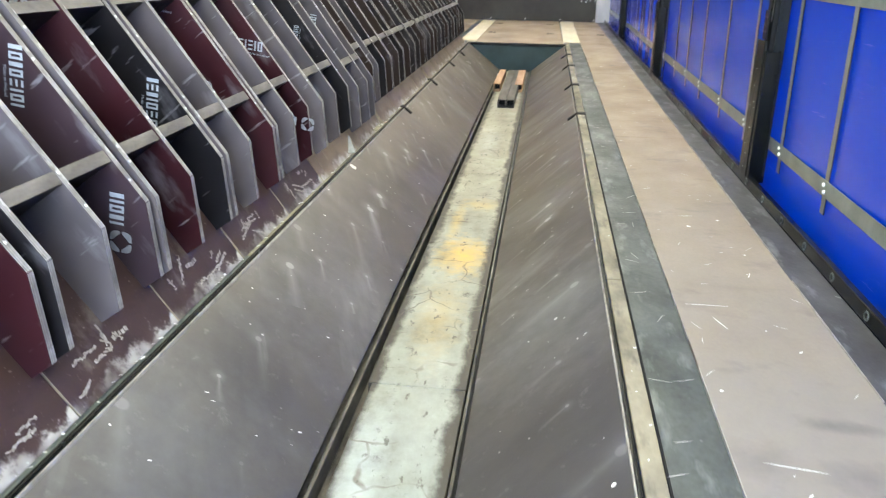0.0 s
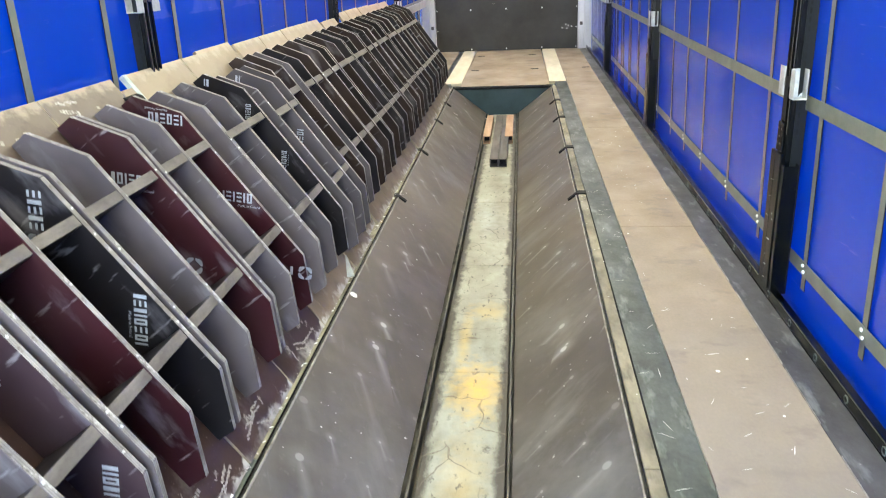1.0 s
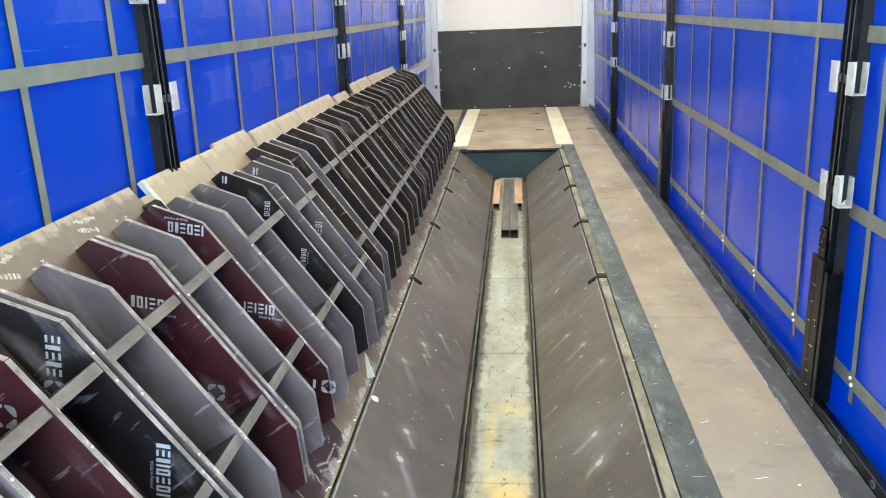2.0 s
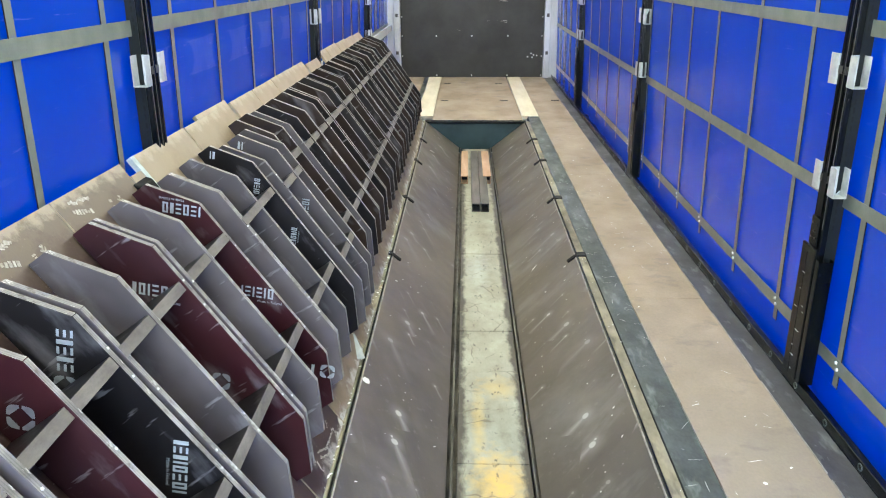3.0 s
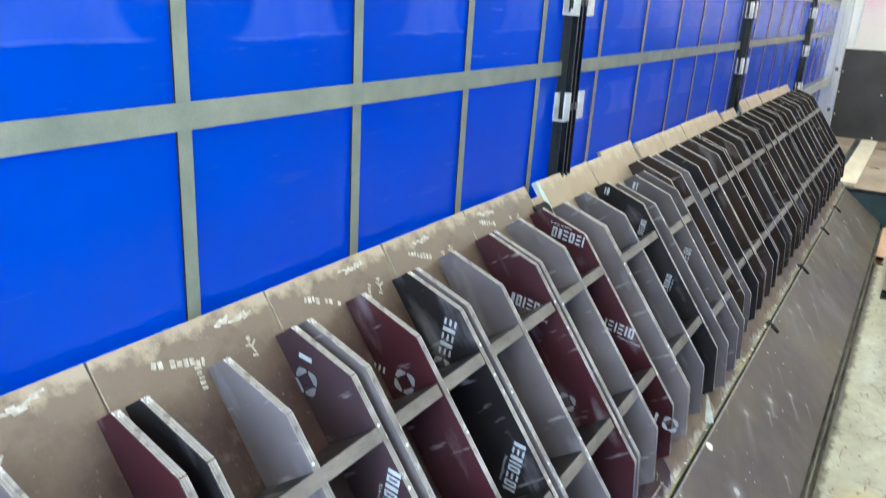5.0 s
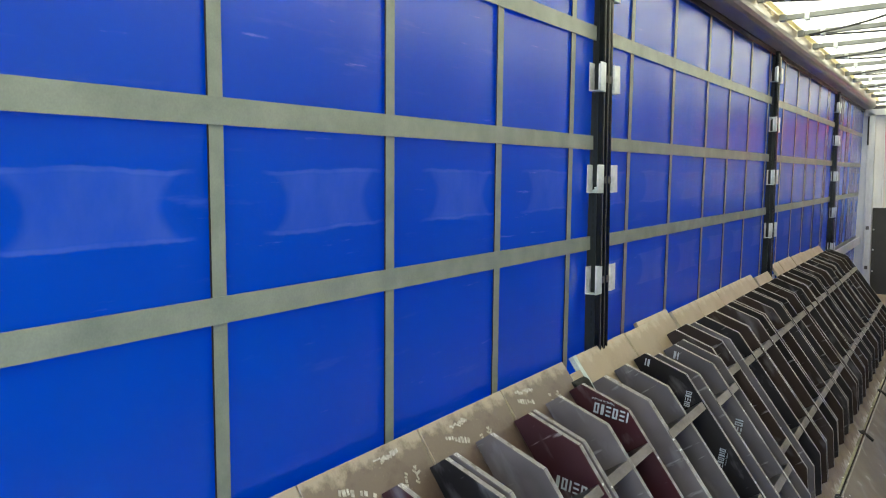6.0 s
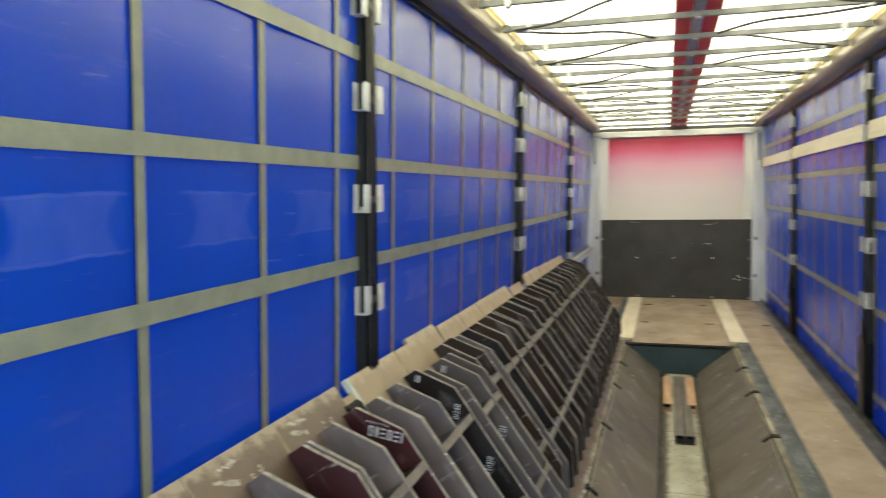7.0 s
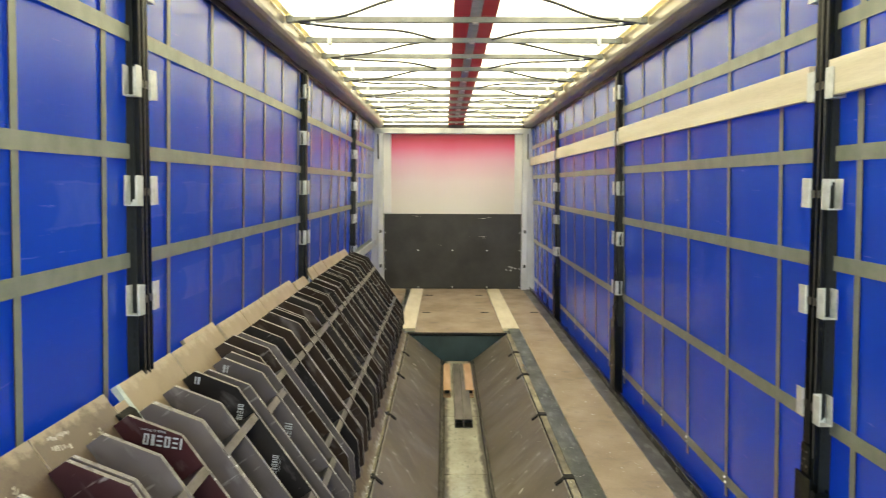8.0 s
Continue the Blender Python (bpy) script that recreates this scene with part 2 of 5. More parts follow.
def lid_material(name, dark, light, lit_dusty):
    """Film plywood, stained, its long edges rubbed pale and crusted with dust."""
    m, nt, nodes, links, bsdf = material(name)
    big = noise_node(nt, 2.6, 6, 0.6)
    col = ramp(nt, big, [(0.3, dark), (0.7, light)])
    oi = nodes.new("ShaderNodeObjectInfo")
    col = mixed(nt, 1.0, col, ramp(nt, oi.outputs["Random"], [(0, (0.72, 0.68, 0.66)), (1, (1.0, 1.0, 1.0))]), "MULTIPLY")
    stain_ = noise_node(nt, 5.5, 5, 0.65, (1, 1.4, 1))
    pale = (0.4, 0.36, 0.3)
    col = mixed(nt, ramp(nt, stain_, [(0.6, grey(0)), (0.75, grey(0.35))]), col, pale)
    speck = noise_node(nt, 75, 4, 0.65)
    col = mixed(nt, ramp(nt, speck, [(0.64, grey(0)), (0.7, grey(0.4))]), col, pale)
    smear = noise_node(nt, 11, 6, 0.7, (1, 0.6, 1.5))
    col = mixed(nt, ramp(nt, smear, [(0.56, grey(0)), (0.7, grey(0.55))]), col, tuple(0.45 * c for c in dark))
    tc = nodes.new("ShaderNodeTexCoord")
    sp = nodes.new("ShaderNodeSeparateXYZ")
    links.new(tc.outputs["Object"], sp.inputs[0])
    ad = nodes.new("ShaderNodeMath")
    ad.operation = "MULTIPLY_ADD"
    links.new(noise_node(nt, 16, 7, 0.7), ad.inputs[0])
    ad.inputs[1].default_value = 0.16
    links.new(sp.outputs["Z"], ad.inputs[2])
    # the part above the ribs lies bare: dust, and light from above painted in
    bare = nodes.new("ShaderNodeMath")
    bare.operation = "MULTIPLY_ADD"
    links.new(noise_node(nt, 7, 6, 0.7), bare.inputs[0])
    bare.inputs[1].default_value = 0.3
    links.new(sp.outputs["Z"], bare.inputs[2])
    half = nodes.new("ShaderNodeMath")
    half.operation = "MULTIPLY"
    links.new(bare.outputs[0], half.inputs[0])
    half.inputs[1].default_value = 0.5
    col = mixed(nt, ramp(nt, half.outputs[0], [(0.565, grey(0)), (0.63, grey(0.7))]), col, lit_dusty)
    col = mixed(nt, ramp(nt, noise_node(nt, 13, 6, 0.7, (1, 0.7, 1)), [(0.52, grey(0)), (0.68, grey(0.6))]), col, tuple(0.8 * c for c in light))
    patchy = ramp(nt, noise_node(nt, 3.5, 4, 0.6), [(0.42, grey(0.05)), (0.58, grey(1))])
    low = mixed(nt, 1.0, ramp(nt, ad.outputs[0], [(0.094, grey(0.95)), (0.112, grey(0))]), patchy, "MULTIPLY")
    col = mixed(nt, low, col, (0.5, 0.48, 0.44))
    up = nodes.new("ShaderNodeMath")
    up.operation = "SUBTRACT"
    links.new(ad.outputs[0], up.inputs[0])
    up.inputs[1].default_value = 0.9
    col = mixed(nt, ramp(nt, up.outputs[0], [(0.345, grey(0)), (0.375, grey(0.5))]), col, (0.4, 0.34, 0.25))
    links.new(col, bsdf.inputs["Base Color"])
    links.new(ramp(nt, big, [(0.3, grey(0.5)), (0.7, grey(0.32))]), bsdf.inputs["Roughness"])
    bump(nt, bsdf, noise_node(nt, 110, 3), 0.1, 0.003)
    return m


def spot_mask(nt, cx, cy, rx, ry, ragged=0.35):
    """A ragged patch round a place on the ground plan: 1 inside, 0 outside."""
    tc = nt.nodes.new("ShaderNodeTexCoord")
    mp = nt.nodes.new("ShaderNodeMapping")
    mp.inputs["Location"].default_value = (-cx / rx, -cy / ry, 0)
    mp.inputs["Scale"].default_value = (1 / rx, 1 / ry, 0)
    nt.links.new(tc.outputs["Object"], mp.inputs["Vector"])
    ln = nt.nodes.new("ShaderNodeVectorMath")
    ln.operation = "LENGTH"
    nt.links.new(mp.outputs["Vector"], ln.inputs[0])
    ad = nt.nodes.new("ShaderNodeMath")
    ad.operation = "MULTIPLY_ADD"
    nt.links.new(noise_node(nt, 22, 5, 0.6), ad.inputs[0])
    ad.inputs[1].default_value = ragged * 4
    nt.links.new(ln.outputs["Value"], ad.inputs[2])
    return ramp(nt, ad.outputs[0], [(0.55, grey(1)), (1.0, grey(0))]) if ragged < 0.2 else ramp(nt, halved(nt, ad.outputs[0]), [(0.35, grey(1)), (0.9, grey(0))])


def smear_noise(nt, scale, angle, along, across, detail=5):
    """Noise drawn out along a direction of the ground plan, given in degrees from x."""
    tc = nt.nodes.new("ShaderNodeTexCoord")
    turn = nt.nodes.new("ShaderNodeMapping")
    turn.inputs["Rotation"].default_value = (0, 0, radians(-angle))
    size = nt.nodes.new("ShaderNodeMapping")
    size.inputs["Scale"].default_value = (along, across, 1)
    nz = nt.nodes.new("ShaderNodeTexNoise")
    nz.inputs["Scale"].default_value = scale
    nz.inputs["Detail"].default_value = detail
    nz.inputs["Roughness"].default_value = 0.6
    nt.links.new(tc.outputs["Object"], turn.inputs["Vector"])
    nt.links.new(turn.outputs["Vector"], size.inputs["Vector"])
    nt.links.new(size.outputs["Vector"], nz.inputs["Vector"])
    return nz.outputs["Fac"]


def halved(nt, fac):
    m = nt.nodes.new("ShaderNodeMath")
    m.operation = "MULTIPLY"
    nt.links.new(fac, m.inputs[0])
    m.inputs[1].default_value = 0.5
    return m.outputs[0]


def slope_material(name, side, tail):
    """Film plywood worn grey by steel coils: knocks with soft tails that run down the slope, dust, bright chips."""
    m, nt, nodes, links, bsdf = material(name)

    def calc(op, a, b=0.0, c=0.0, clamp=False):
        n = nodes.new("ShaderNodeMath")
        n.operation = op
        n.use_clamp = clamp
        for sock, v in zip(n.inputs, (a, b, c)):
            if isinstance(v, (int, float)):
                sock.default_value = v
            else:
                links.new(v, sock)
        return n.outputs[0]
    tc = nodes.new("ShaderNodeTexCoord")
    sp = nodes.new("ShaderNodeSeparateXYZ")
    links.new(tc.outputs["Object"], sp.inputs[0])
    down = calc("MULTIPLY", calc("SUBTRACT", sp.outputs["X"], 0.018), -1.28 * side)      # metres down the slope

    def knocks(scale, shift, head, glow, length, width, few):
        """Sparse bright knocks, each with a fading tail."""
        cv = nodes.new("ShaderNodeCombineXYZ")
        links.new(calc("ADD", down, shift), cv.inputs[0])
        links.new(calc("ADD", sp.outputs["Y"], shift), cv.inputs[1])
        vo = nodes.new("ShaderNodeTexVoronoi")
        vo.voronoi_dimensions = "2D"
        vo.inputs["Scale"].default_value = scale
        links.new(cv.outputs[0], vo.inputs["Vector"])
        df = nodes.new("ShaderNodeVectorMath")
        df.operation = "SUBTRACT"
        links.new(cv.outputs[0], df.inputs[0])
        links.new(vo.outputs["Position"], df.inputs[1])
        ls = nodes.new("ShaderNodeSeparateXYZ")
        links.new(df.outputs[0], ls.inputs[0])
        wob = calc("MULTIPLY_ADD", noise_node(nt, 9, 4, 0.6), 0.016, -0.008)
        u, v = calc("ADD", ls.outputs["X"], wob), ls.outputs["Y"]
        c, k = tail
        along = calc("ADD", calc("MULTIPLY", u, c), calc("MULTIPLY", v, k))
        off = calc("ABSOLUTE", calc("SUBTRACT", calc("MULTIPLY", v, c), calc("MULTIPLY", u, k)))
        dist = calc("SQRT", calc("ADD", calc("MULTIPLY", along, along), calc("MULTIPLY", off, off)))
        spot = calc("MULTIPLY", calc("DIVIDE", calc("SUBTRACT", head, dist), head * 0.3, clamp=True), 1.0)
        soft = calc("MULTIPLY", calc("POWER", calc("DIVIDE", calc("SUBTRACT", glow, dist), glow, clamp=True), 1.6), 0.38)
        wid = calc("MULTIPLY_ADD", along, 0.1, width)
        fade = calc("POWER", calc("DIVIDE", calc("SUBTRACT", length, along), length, clamp=True), 1.3)
        side_ = calc("POWER", calc("DIVIDE", calc("SUBTRACT", wid, off), wid, clamp=True), 1.2)
        streak = calc("MULTIPLY", calc("MULTIPLY", calc("MULTIPLY", fade, side_), calc("GREATER_THAN", along, 0.0)), 0.55)
        cs = nodes.new("ShaderNodeSeparateColor")
        links.new(vo.outputs["Color"], cs.inputs[0])
        gate = calc("DIVIDE", calc("SUBTRACT", cs.outputs[0], few), 1 - few, clamp=True)
        return calc("MULTIPLY", calc("MAXIMUM", calc("MAXIMUM", spot, soft), streak), gate)
    big = noise_node(nt, 1.3, 5, 0.6)
    col = ramp(nt, big, [(0.3, (0.1, 0.079, 0.055)), (0.7, (0.18, 0.147, 0.104))])
    # cooler, darker tone towards the rear: the cool light put into the colour
    col = mixed(nt, rear_light_mask(nt), col, (0.056, 0.054, 0.056))
    mid = noise_node(nt, 6, 5, 0.65, (1, 0.7, 1))
    col = mixed(nt, 1.0, col, ramp(nt, mid, [(0.3, grey(0.8)), (0.7, grey(1.0))]), "MULTIPLY")
    scuff = noise_node(nt, 1.6, 4, 0.55, (1.0, 2.1, 1.0), "Object", 28 * side)
    col = mixed(nt, ramp(nt, scuff, [(0.52, grey(0)), (0.8, grey(0.18))]), col, (0.36, 0.35, 0.32))
    # broad pale patches: smears, with the cool sheen painted into the colour
    for cx, cy, rx, ry, k in ((0.42, 2.3, 0.3, 0.42, 0.24), (-0.3, 2.5, 0.34, 0.5, 0.14), (0.36, 3.5, 0.2, 0.3, 0.16), (-0.4, 1.5, 0.24, 0.3, 0.15)):
        col = mixed(nt, mixed(nt, 1.0, spot_mask(nt, cx, cy, rx, ry), grey(k), "MULTIPLY"), col, (0.34, 0.345, 0.335))
    lay = math.degrees(math.atan2(tail[1], -side * tail[0] / 1.28))
    smear = smear_noise(nt, 1.7, lay, 0.45, 2.3)
    col = mixed(nt, 1.0, col, ramp(nt, smear, [(0.34, grey(0.74)), (0.5, grey(1.0))]), "MULTIPLY")
    col = mixed(nt, ramp(nt, smear, [(0.6, grey(0)), (0.78, grey(0.34))]), col, (0.4, 0.395, 0.37))
    fine = smear_noise(nt, 6.0, lay, 0.3, 3.0)
    col = mixed(nt, ramp(nt, fine, [(0.65, grey(0)), (0.76, grey(0.14))]), col, (0.42, 0.41, 0.39))
    hit = calc("MAXIMUM", calc("MAXIMUM", knocks(2.4, 0.0, 0.02, 0.075, 0.36, 0.02, 0.25), knocks(3.4, 1.9, 0.012, 0.045, 0.24, 0.011, 0.55)), knocks(5.3, 3.7, 0.007, 0.03, 0.14, 0.006, 0.5))
    col = mixed(nt, hit, col, (0.56, 0.55, 0.52))
    dust = noise_node(nt, 26, 6, 0.7)
    col = mixed(nt, ramp(nt, dust, [(0.6, grey(0)), (0.75, grey(0.22))]), col, (0.4, 0.38, 0.35))
    dots2 = nodes.new("ShaderNodeTexVoronoi")
    dots2.inputs["Scale"].default_value = 17
    links.new(tc.outputs["Object"], dots2.inputs["Vector"])
    gate3 = noise_node(nt, 1.9, 3, 0.5)
    pick = mixed(nt, 1.0, ramp(nt, dots2.outputs["Distance"], [(0.04, grey(1)), (0.08, grey(0))]), ramp(nt, gate3, [(0.52, grey(0)), (0.57, grey(1))]), "MULTIPLY")
    col = mixed(nt, pick, col, (0.6, 0.58, 0.55))
    links.new(col, bsdf.inputs["Base Color"])
    links.new(ramp(nt, scuff, [(0.35, grey(0.44)), (0.7, grey(0.32))]), bsdf.inputs["Roughness"])
    bsdf.inputs["Specular IOR Level"].default_value = 0.7
    bump(nt, bsdf, noise_node(nt, 90, 4, 0.6), 0.08, 0.003)
    return m


def wellfloor_material(name):
    """Painted boards worn through: chalky white and olive blotches, black grime, a yellow paint spill."""
    m, nt, nodes, links, bsdf = material(name)
    big = noise_node(nt, 4.2, 9, 0.68, (1.2, 0.75, 1))
    col = ramp(nt, big, [(0.28, (0.16, 0.145, 0.1)), (0.4, (0.26, 0.243, 0.178)), (0.56, (0.33, 0.315, 0.24)), (0.73, (0.43, 0.425, 0.345))])
    run = noise_node(nt, 7, 6, 0.65, (2.2, 0.35, 1))
    col = mixed(nt, ramp(nt, run, [(0.55, grey(0)), (0.75, grey(0.5))]), col, (0.26, 0.24, 0.18))
    # paler, greener tone towards the rear: cool light put into the colour
    col = mixed(nt, rear_light_mask(nt), col, ramp(nt, big, [(0.3, (0.13, 0.138, 0.108)), (0.46, (0.265, 0.283, 0.24)), (0.62, (0.34, 0.362, 0.325)), (0.74, (0.5, 0.53, 0.5))]))
    for cx, cy, rx, ry, k in ((0.055, 3.2, 0.13, 0.24, 1.0), (-0.03, 3.62, 0.035, 0.4, 0.5), (0.07, 3.92, 0.1, 0.12, 0.45), (0.03, 2.6, 0.1, 0.4, 0.3)):
        mask = mixed(nt, 1.0, spot_mask(nt, cx, cy, rx, ry), grey(k), "MULTIPLY")
        col = mixed(nt, mask, col, (0.6, 0.4, 0.1))
    # black-brown grime creeping in from both long edges
    tc = nodes.new("ShaderNodeTexCoord")
    sp = nodes.new("ShaderNodeSeparateXYZ")
    links.new(tc.outputs["Object"], sp.inputs[0])
    side = nodes.new("ShaderNodeMath")
    side.operation = "SUBTRACT"
    links.new(sp.outputs["X"], side.inputs[0])
    side.inputs[1].default_value = 0.026
    away = nodes.new("ShaderNodeMath")
    away.operation = "ABSOLUTE"
    links.new(side.outputs[0], away.inputs[0])
    rag = nodes.new("ShaderNodeMath")
    rag.operation = "MULTIPLY_ADD"
    links.new(noise_node(nt, 9, 6, 0.7, (1, 0.6, 1)), rag.inputs[0])
    rag.inputs[1].default_value = 0.1
    links.new(away.outputs[0], rag.inputs[2])
    col = mixed(nt, ramp(nt, rag.outputs[0], [(0.158, grey(0)), (0.182, grey(0.95))]), col, (0.045, 0.036, 0.026))
    for cx, cy, rx, ry in ((-0.07, 1.25, 0.07, 0.25), (0.06, 1.0, 0.1, 0.2), (-0.05, 1.75, 0.06, 0.3), (0.0, 5.4, 0.08, 0.4)):
        col = mixed(nt, mixed(nt, 1.0, spot_mask(nt, cx, cy, rx, ry), grey(0.4), "MULTIPLY"), col, (0.56, 0.6, 0.58))
    vec = nodes.new("ShaderNodeVectorMath")
    vec.operation = "MULTIPLY_ADD"
    warp = nodes.new("ShaderNodeTexNoise")
    warp.inputs["Scale"].default_value = 6
    links.new(tc.outputs["Object"], warp.inputs["Vector"])
    links.new(warp.outputs["Color"], vec.inputs[0])
    vec.inputs[1].default_value = (0.16, 0.16, 0.0)
    links.new(tc.outputs["Object"], vec.inputs[2])
    crack = nodes.new("ShaderNodeTexVoronoi")
    crack.feature = "DISTANCE_TO_EDGE"
    crack.voronoi_dimensions = "2D"
    crack.inputs["Scale"].default_value = 4.6
    links.new(vec.outputs[0], crack.inputs["Vector"])
    line = ramp(nt, crack.outputs["Distance"], [(0.008, grey(0.75)), (0.022, grey(0))])
    line = mixed(nt, 1.0, line, ramp(nt, noise_node(nt, 5, 4, 0.6), [(0.47, grey(0)), (0.6, grey(1))]), "MULTIPLY")
    col = mixed(nt, line, col, (0.13, 0.11, 0.075))
    flecks = noise_node(nt, 38, 4, 0.6, (1, 0.35, 1))
    col = mixed(nt, ramp(nt, flecks, [(0.63, grey(0)), (0.69, grey(0.8))]), col, (0.09, 0.08, 0.06))
    grime = noise_node(nt, 16, 6, 0.7, (1, 0.7, 1))
    col = mixed(nt, ramp(nt, grime, [(0.6, grey(0)), (0.7, grey(0.75))]), col, (0.07, 0.062, 0.045))
    links.new(col, bsdf.inputs["Base Color"])
    bsdf.inputs["Roughness"].default_value = 0.6
    bump(nt, bsdf, big, 0.5, 0.006)
    return m


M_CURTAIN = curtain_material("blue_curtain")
M_STRAP = surface("grey_webbing", (0.14, 0.16, 0.125), (0.215, 0.232, 0.18), 9, (1, 1, 1), (0.3, 0.4), fine=240, relief=0.06, spec=0.45)
M_ROOF = tarp_material("white_tarp", (0.84, 0.8, 0.56), 0.52)
M_RED = tarp_material("red_tarp", (0.14, 0.006, 0.012), 0.11)
M_FADE = fading_panel_material("red_to_white_panel")
M_BOW = surface("galvanised_bow", (0.16, 0.165, 0.15), (0.26, 0.265, 0.24), 8, (1, 1, 1), (0.5, 0.7), 0.2)
M_RAIL = surface("cant_rail_aluminium", (0.2, 0.17, 0.145), (0.31, 0.27, 0.235), 3, (1, 0.2, 1), (0.25, 0.4), 0.6)
M_DARKRAIL = surface("dark_rail", (0.03, 0.03, 0.035), (0.07, 0.065, 0.06), 6)
M_POST = surface("black_post_paint", (0.0012, 0.0018, 0.0018), (0.005, 0.006, 0.006), 7, (1, 1, 0.4), (0.14, 0.28), 0.0, 0.06,
                 spec=0.2, spots=(0.12, 0.115, 0.1), spot_scale=34, spot_at=0.76, streak=(9, (1, 3, 0.5), (0.1, 0.095, 0.085), 0.68, 0.5))
M_PLATE = surface("dark_slotted_plate", (0.005, 0.007, 0.008), (0.011, 0.014, 0.015), 8, (1, 1, 0.4), (0.4, 0.6), spec=0.2)
M_CLIP = surface("galvanised_clip", (0.42, 0.45, 0.44), (0.68, 0.7, 0.68), 14, (1, 1, 1), (0.35, 0.6), 0.35)
M_PLYFLOOR = surface("plywood_floor", (0.25, 0.188, 0.128), (0.36, 0.28, 0.197), 2.6, (1, 0.7, 1), (0.5, 0.72), 0, 0.12, 90, rear_light_tint=(0.218, 0.203, 0.19),
                     spots=(0.62, 0.6, 0.56), spot_scale=16, spot_at=0.76,
                     streak=(4.5, (1, 1.3, 1), (0.15, 0.127, 0.115), 0.57, 0.5),
                     stains=tuple((x, y, rx, ry, k, (0.12, 0.104, 0.097)) for x, y, rx, ry, k in ((0.98, 1.61, 0.08, 0.03, 0.6), (1.04, 1.6, 0.08, 0.025, 0.45), (0.98, 1.44, 0.09, 0.06, 0.55),
                                                                                              (0.8, 1.47, 0.07, 0.07, 0.45), (0.93, 2.3, 0.14, 0.03, 0.25), (0.9, 5.2, 0.16, 0.04, 0.25))))
M_CREAM = surface("bare_wood_strip", (0.62, 0.54, 0.39), (0.75, 0.67, 0.5), 3, (3, 0.6, 1), (0.5, 0.7))
M_GRIME = surface("caked_grime", (0.014, 0.012, 0.009), (0.13, 0.112, 0.082), 13, (1, 0.45, 1), (0.6, 0.85), 0, 0.4, 70)
M_GUIDE = surface("dull_guide_steel", (0.02, 0.018, 0.014), (0.11, 0.098, 0.074), 11, (1, 0.5, 1), (0.4, 0.6), 0.1)
M_FLOORSTEEL = surface("worn_floor_steel", (0.05, 0.059, 0.055), (0.14, 0.154, 0.143), 5, (1, 0.6, 1), (0.28, 0.48), 0.55, 0.2, 80,
                       spots=(0.36, 0.38, 0.37), spot_scale=24, spot_at=0.72, streak=(5, (3, 0.9, 1), (0.26, 0.285, 0.27), 0.56, 0.7))
M_EDGEPLATE = surface("scratched_edge_plate", (0.038, 0.036, 0.039), (0.105, 0.103, 0.108), 4, (1, 0.6, 1), (0.35, 0.55), 0.2, 0.2, 80,
                      streak=(6, (3, 0.9, 1), (0.24, 0.25, 0.25), 0.56, 0.65), spots=(0.4, 0.4, 0.38), spot_scale=30, spot_at=0.72)
M_SLOPES = {1: slope_material("film_plywood_slope", 1, (0.9, -0.43)), -1: slope_material("film_plywood_slope_left", -1, (0.5, -0.87))}
M_WELLFLOOR = wellfloor_material("worn_well_floor")
M_EDGEWOOD = surface("worn_edge_strip", (0.085, 0.073, 0.048), (0.34, 0.3, 0.205), 6, (1, 0.45, 1), (0.5, 0.75), 0, 0.35, 60,
                     spots=(0.45, 0.24, 0.08), spot_scale=3.5, spot_at=0.66,
                     streak=(9, (1.5, 0.5, 1), (0.08, 0.068, 0.048), 0.53, 0.75))
M_WORNEDGE = surface("rubbed_board_edge", (0.2, 0.18, 0.155), (0.42, 0.39, 0.35), 20, (1, 1, 1), (0.5, 0.7))
M_PALETEAL = surface("pale_teal_paint", (0.26, 0.31, 0.3), (0.48, 0.54, 0.52), 24, (1, 1, 1), (0.4, 0.6))
M_TEAL = surface("teal_end_plate", (0.008, 0.028, 0.032), (0.018, 0.045, 0.05), 5, (1, 1, 1), (0.4, 0.6))
M_PANEL = surface("dark_brown_panel", (0.021, 0.019, 0.0155), (0.036, 0.032, 0.027), 3, (1, 1, 1), (0.4, 0.6), 0, 0.08, 110,
                  streak=(3, (1, 1, 9), (0.22, 0.2, 0.18), 0.74, 0.6))
M_WHITEWALL = surface("white_bulkhead", (0.66, 0.65, 0.63), (0.76, 0.75, 0.73), 2, (1, 1, 0.4), (0.25, 0.4), 0, 0.04)
M_PILLAR = surface("aluminium_pillar", (0.5, 0.5, 0.49), (0.66, 0.66, 0.64), 5, (1, 1, 0.3), (0.35, 0.5), 0.4)
M_RIBS = {"mauve": rib_material("mauve_film_rib", (0.158, 0.138, 0.143)), "red": rib_material("red_film_rib", (0.046, 0.0125, 0.0165)),
          "black": rib_material("black_film_rib", (0.017, 0.0155, 0.0175)), "plum": rib_material("plum_film_rib", (0.05, 0.03, 0.036)),
          "slate": rib_material("slate_film_rib", (0.108, 0.097, 0.102)), "umber": rib_material("umber_film_rib", (0.036, 0.023, 0.018)),
          "coal": rib_material("coal_film_rib", (0.022, 0.018, 0.017))}
M_RIBEDGE = ply_edge_material("plywood_edge")
M_BOARDEDGE = surface("raw_board_edge", (0.2, 0.165, 0.11), (0.46, 0.4, 0.29), 14, (1, 0.4, 1), (0.6, 0.8), 0, 0.3, 90)
M_BATTEN = surface("batten_wood", (0.085, 0.076, 0.07), (0.215, 0.194, 0.17), 11, (1, 0.4, 1), (0.55, 0.75), 0, 0.2, 120)
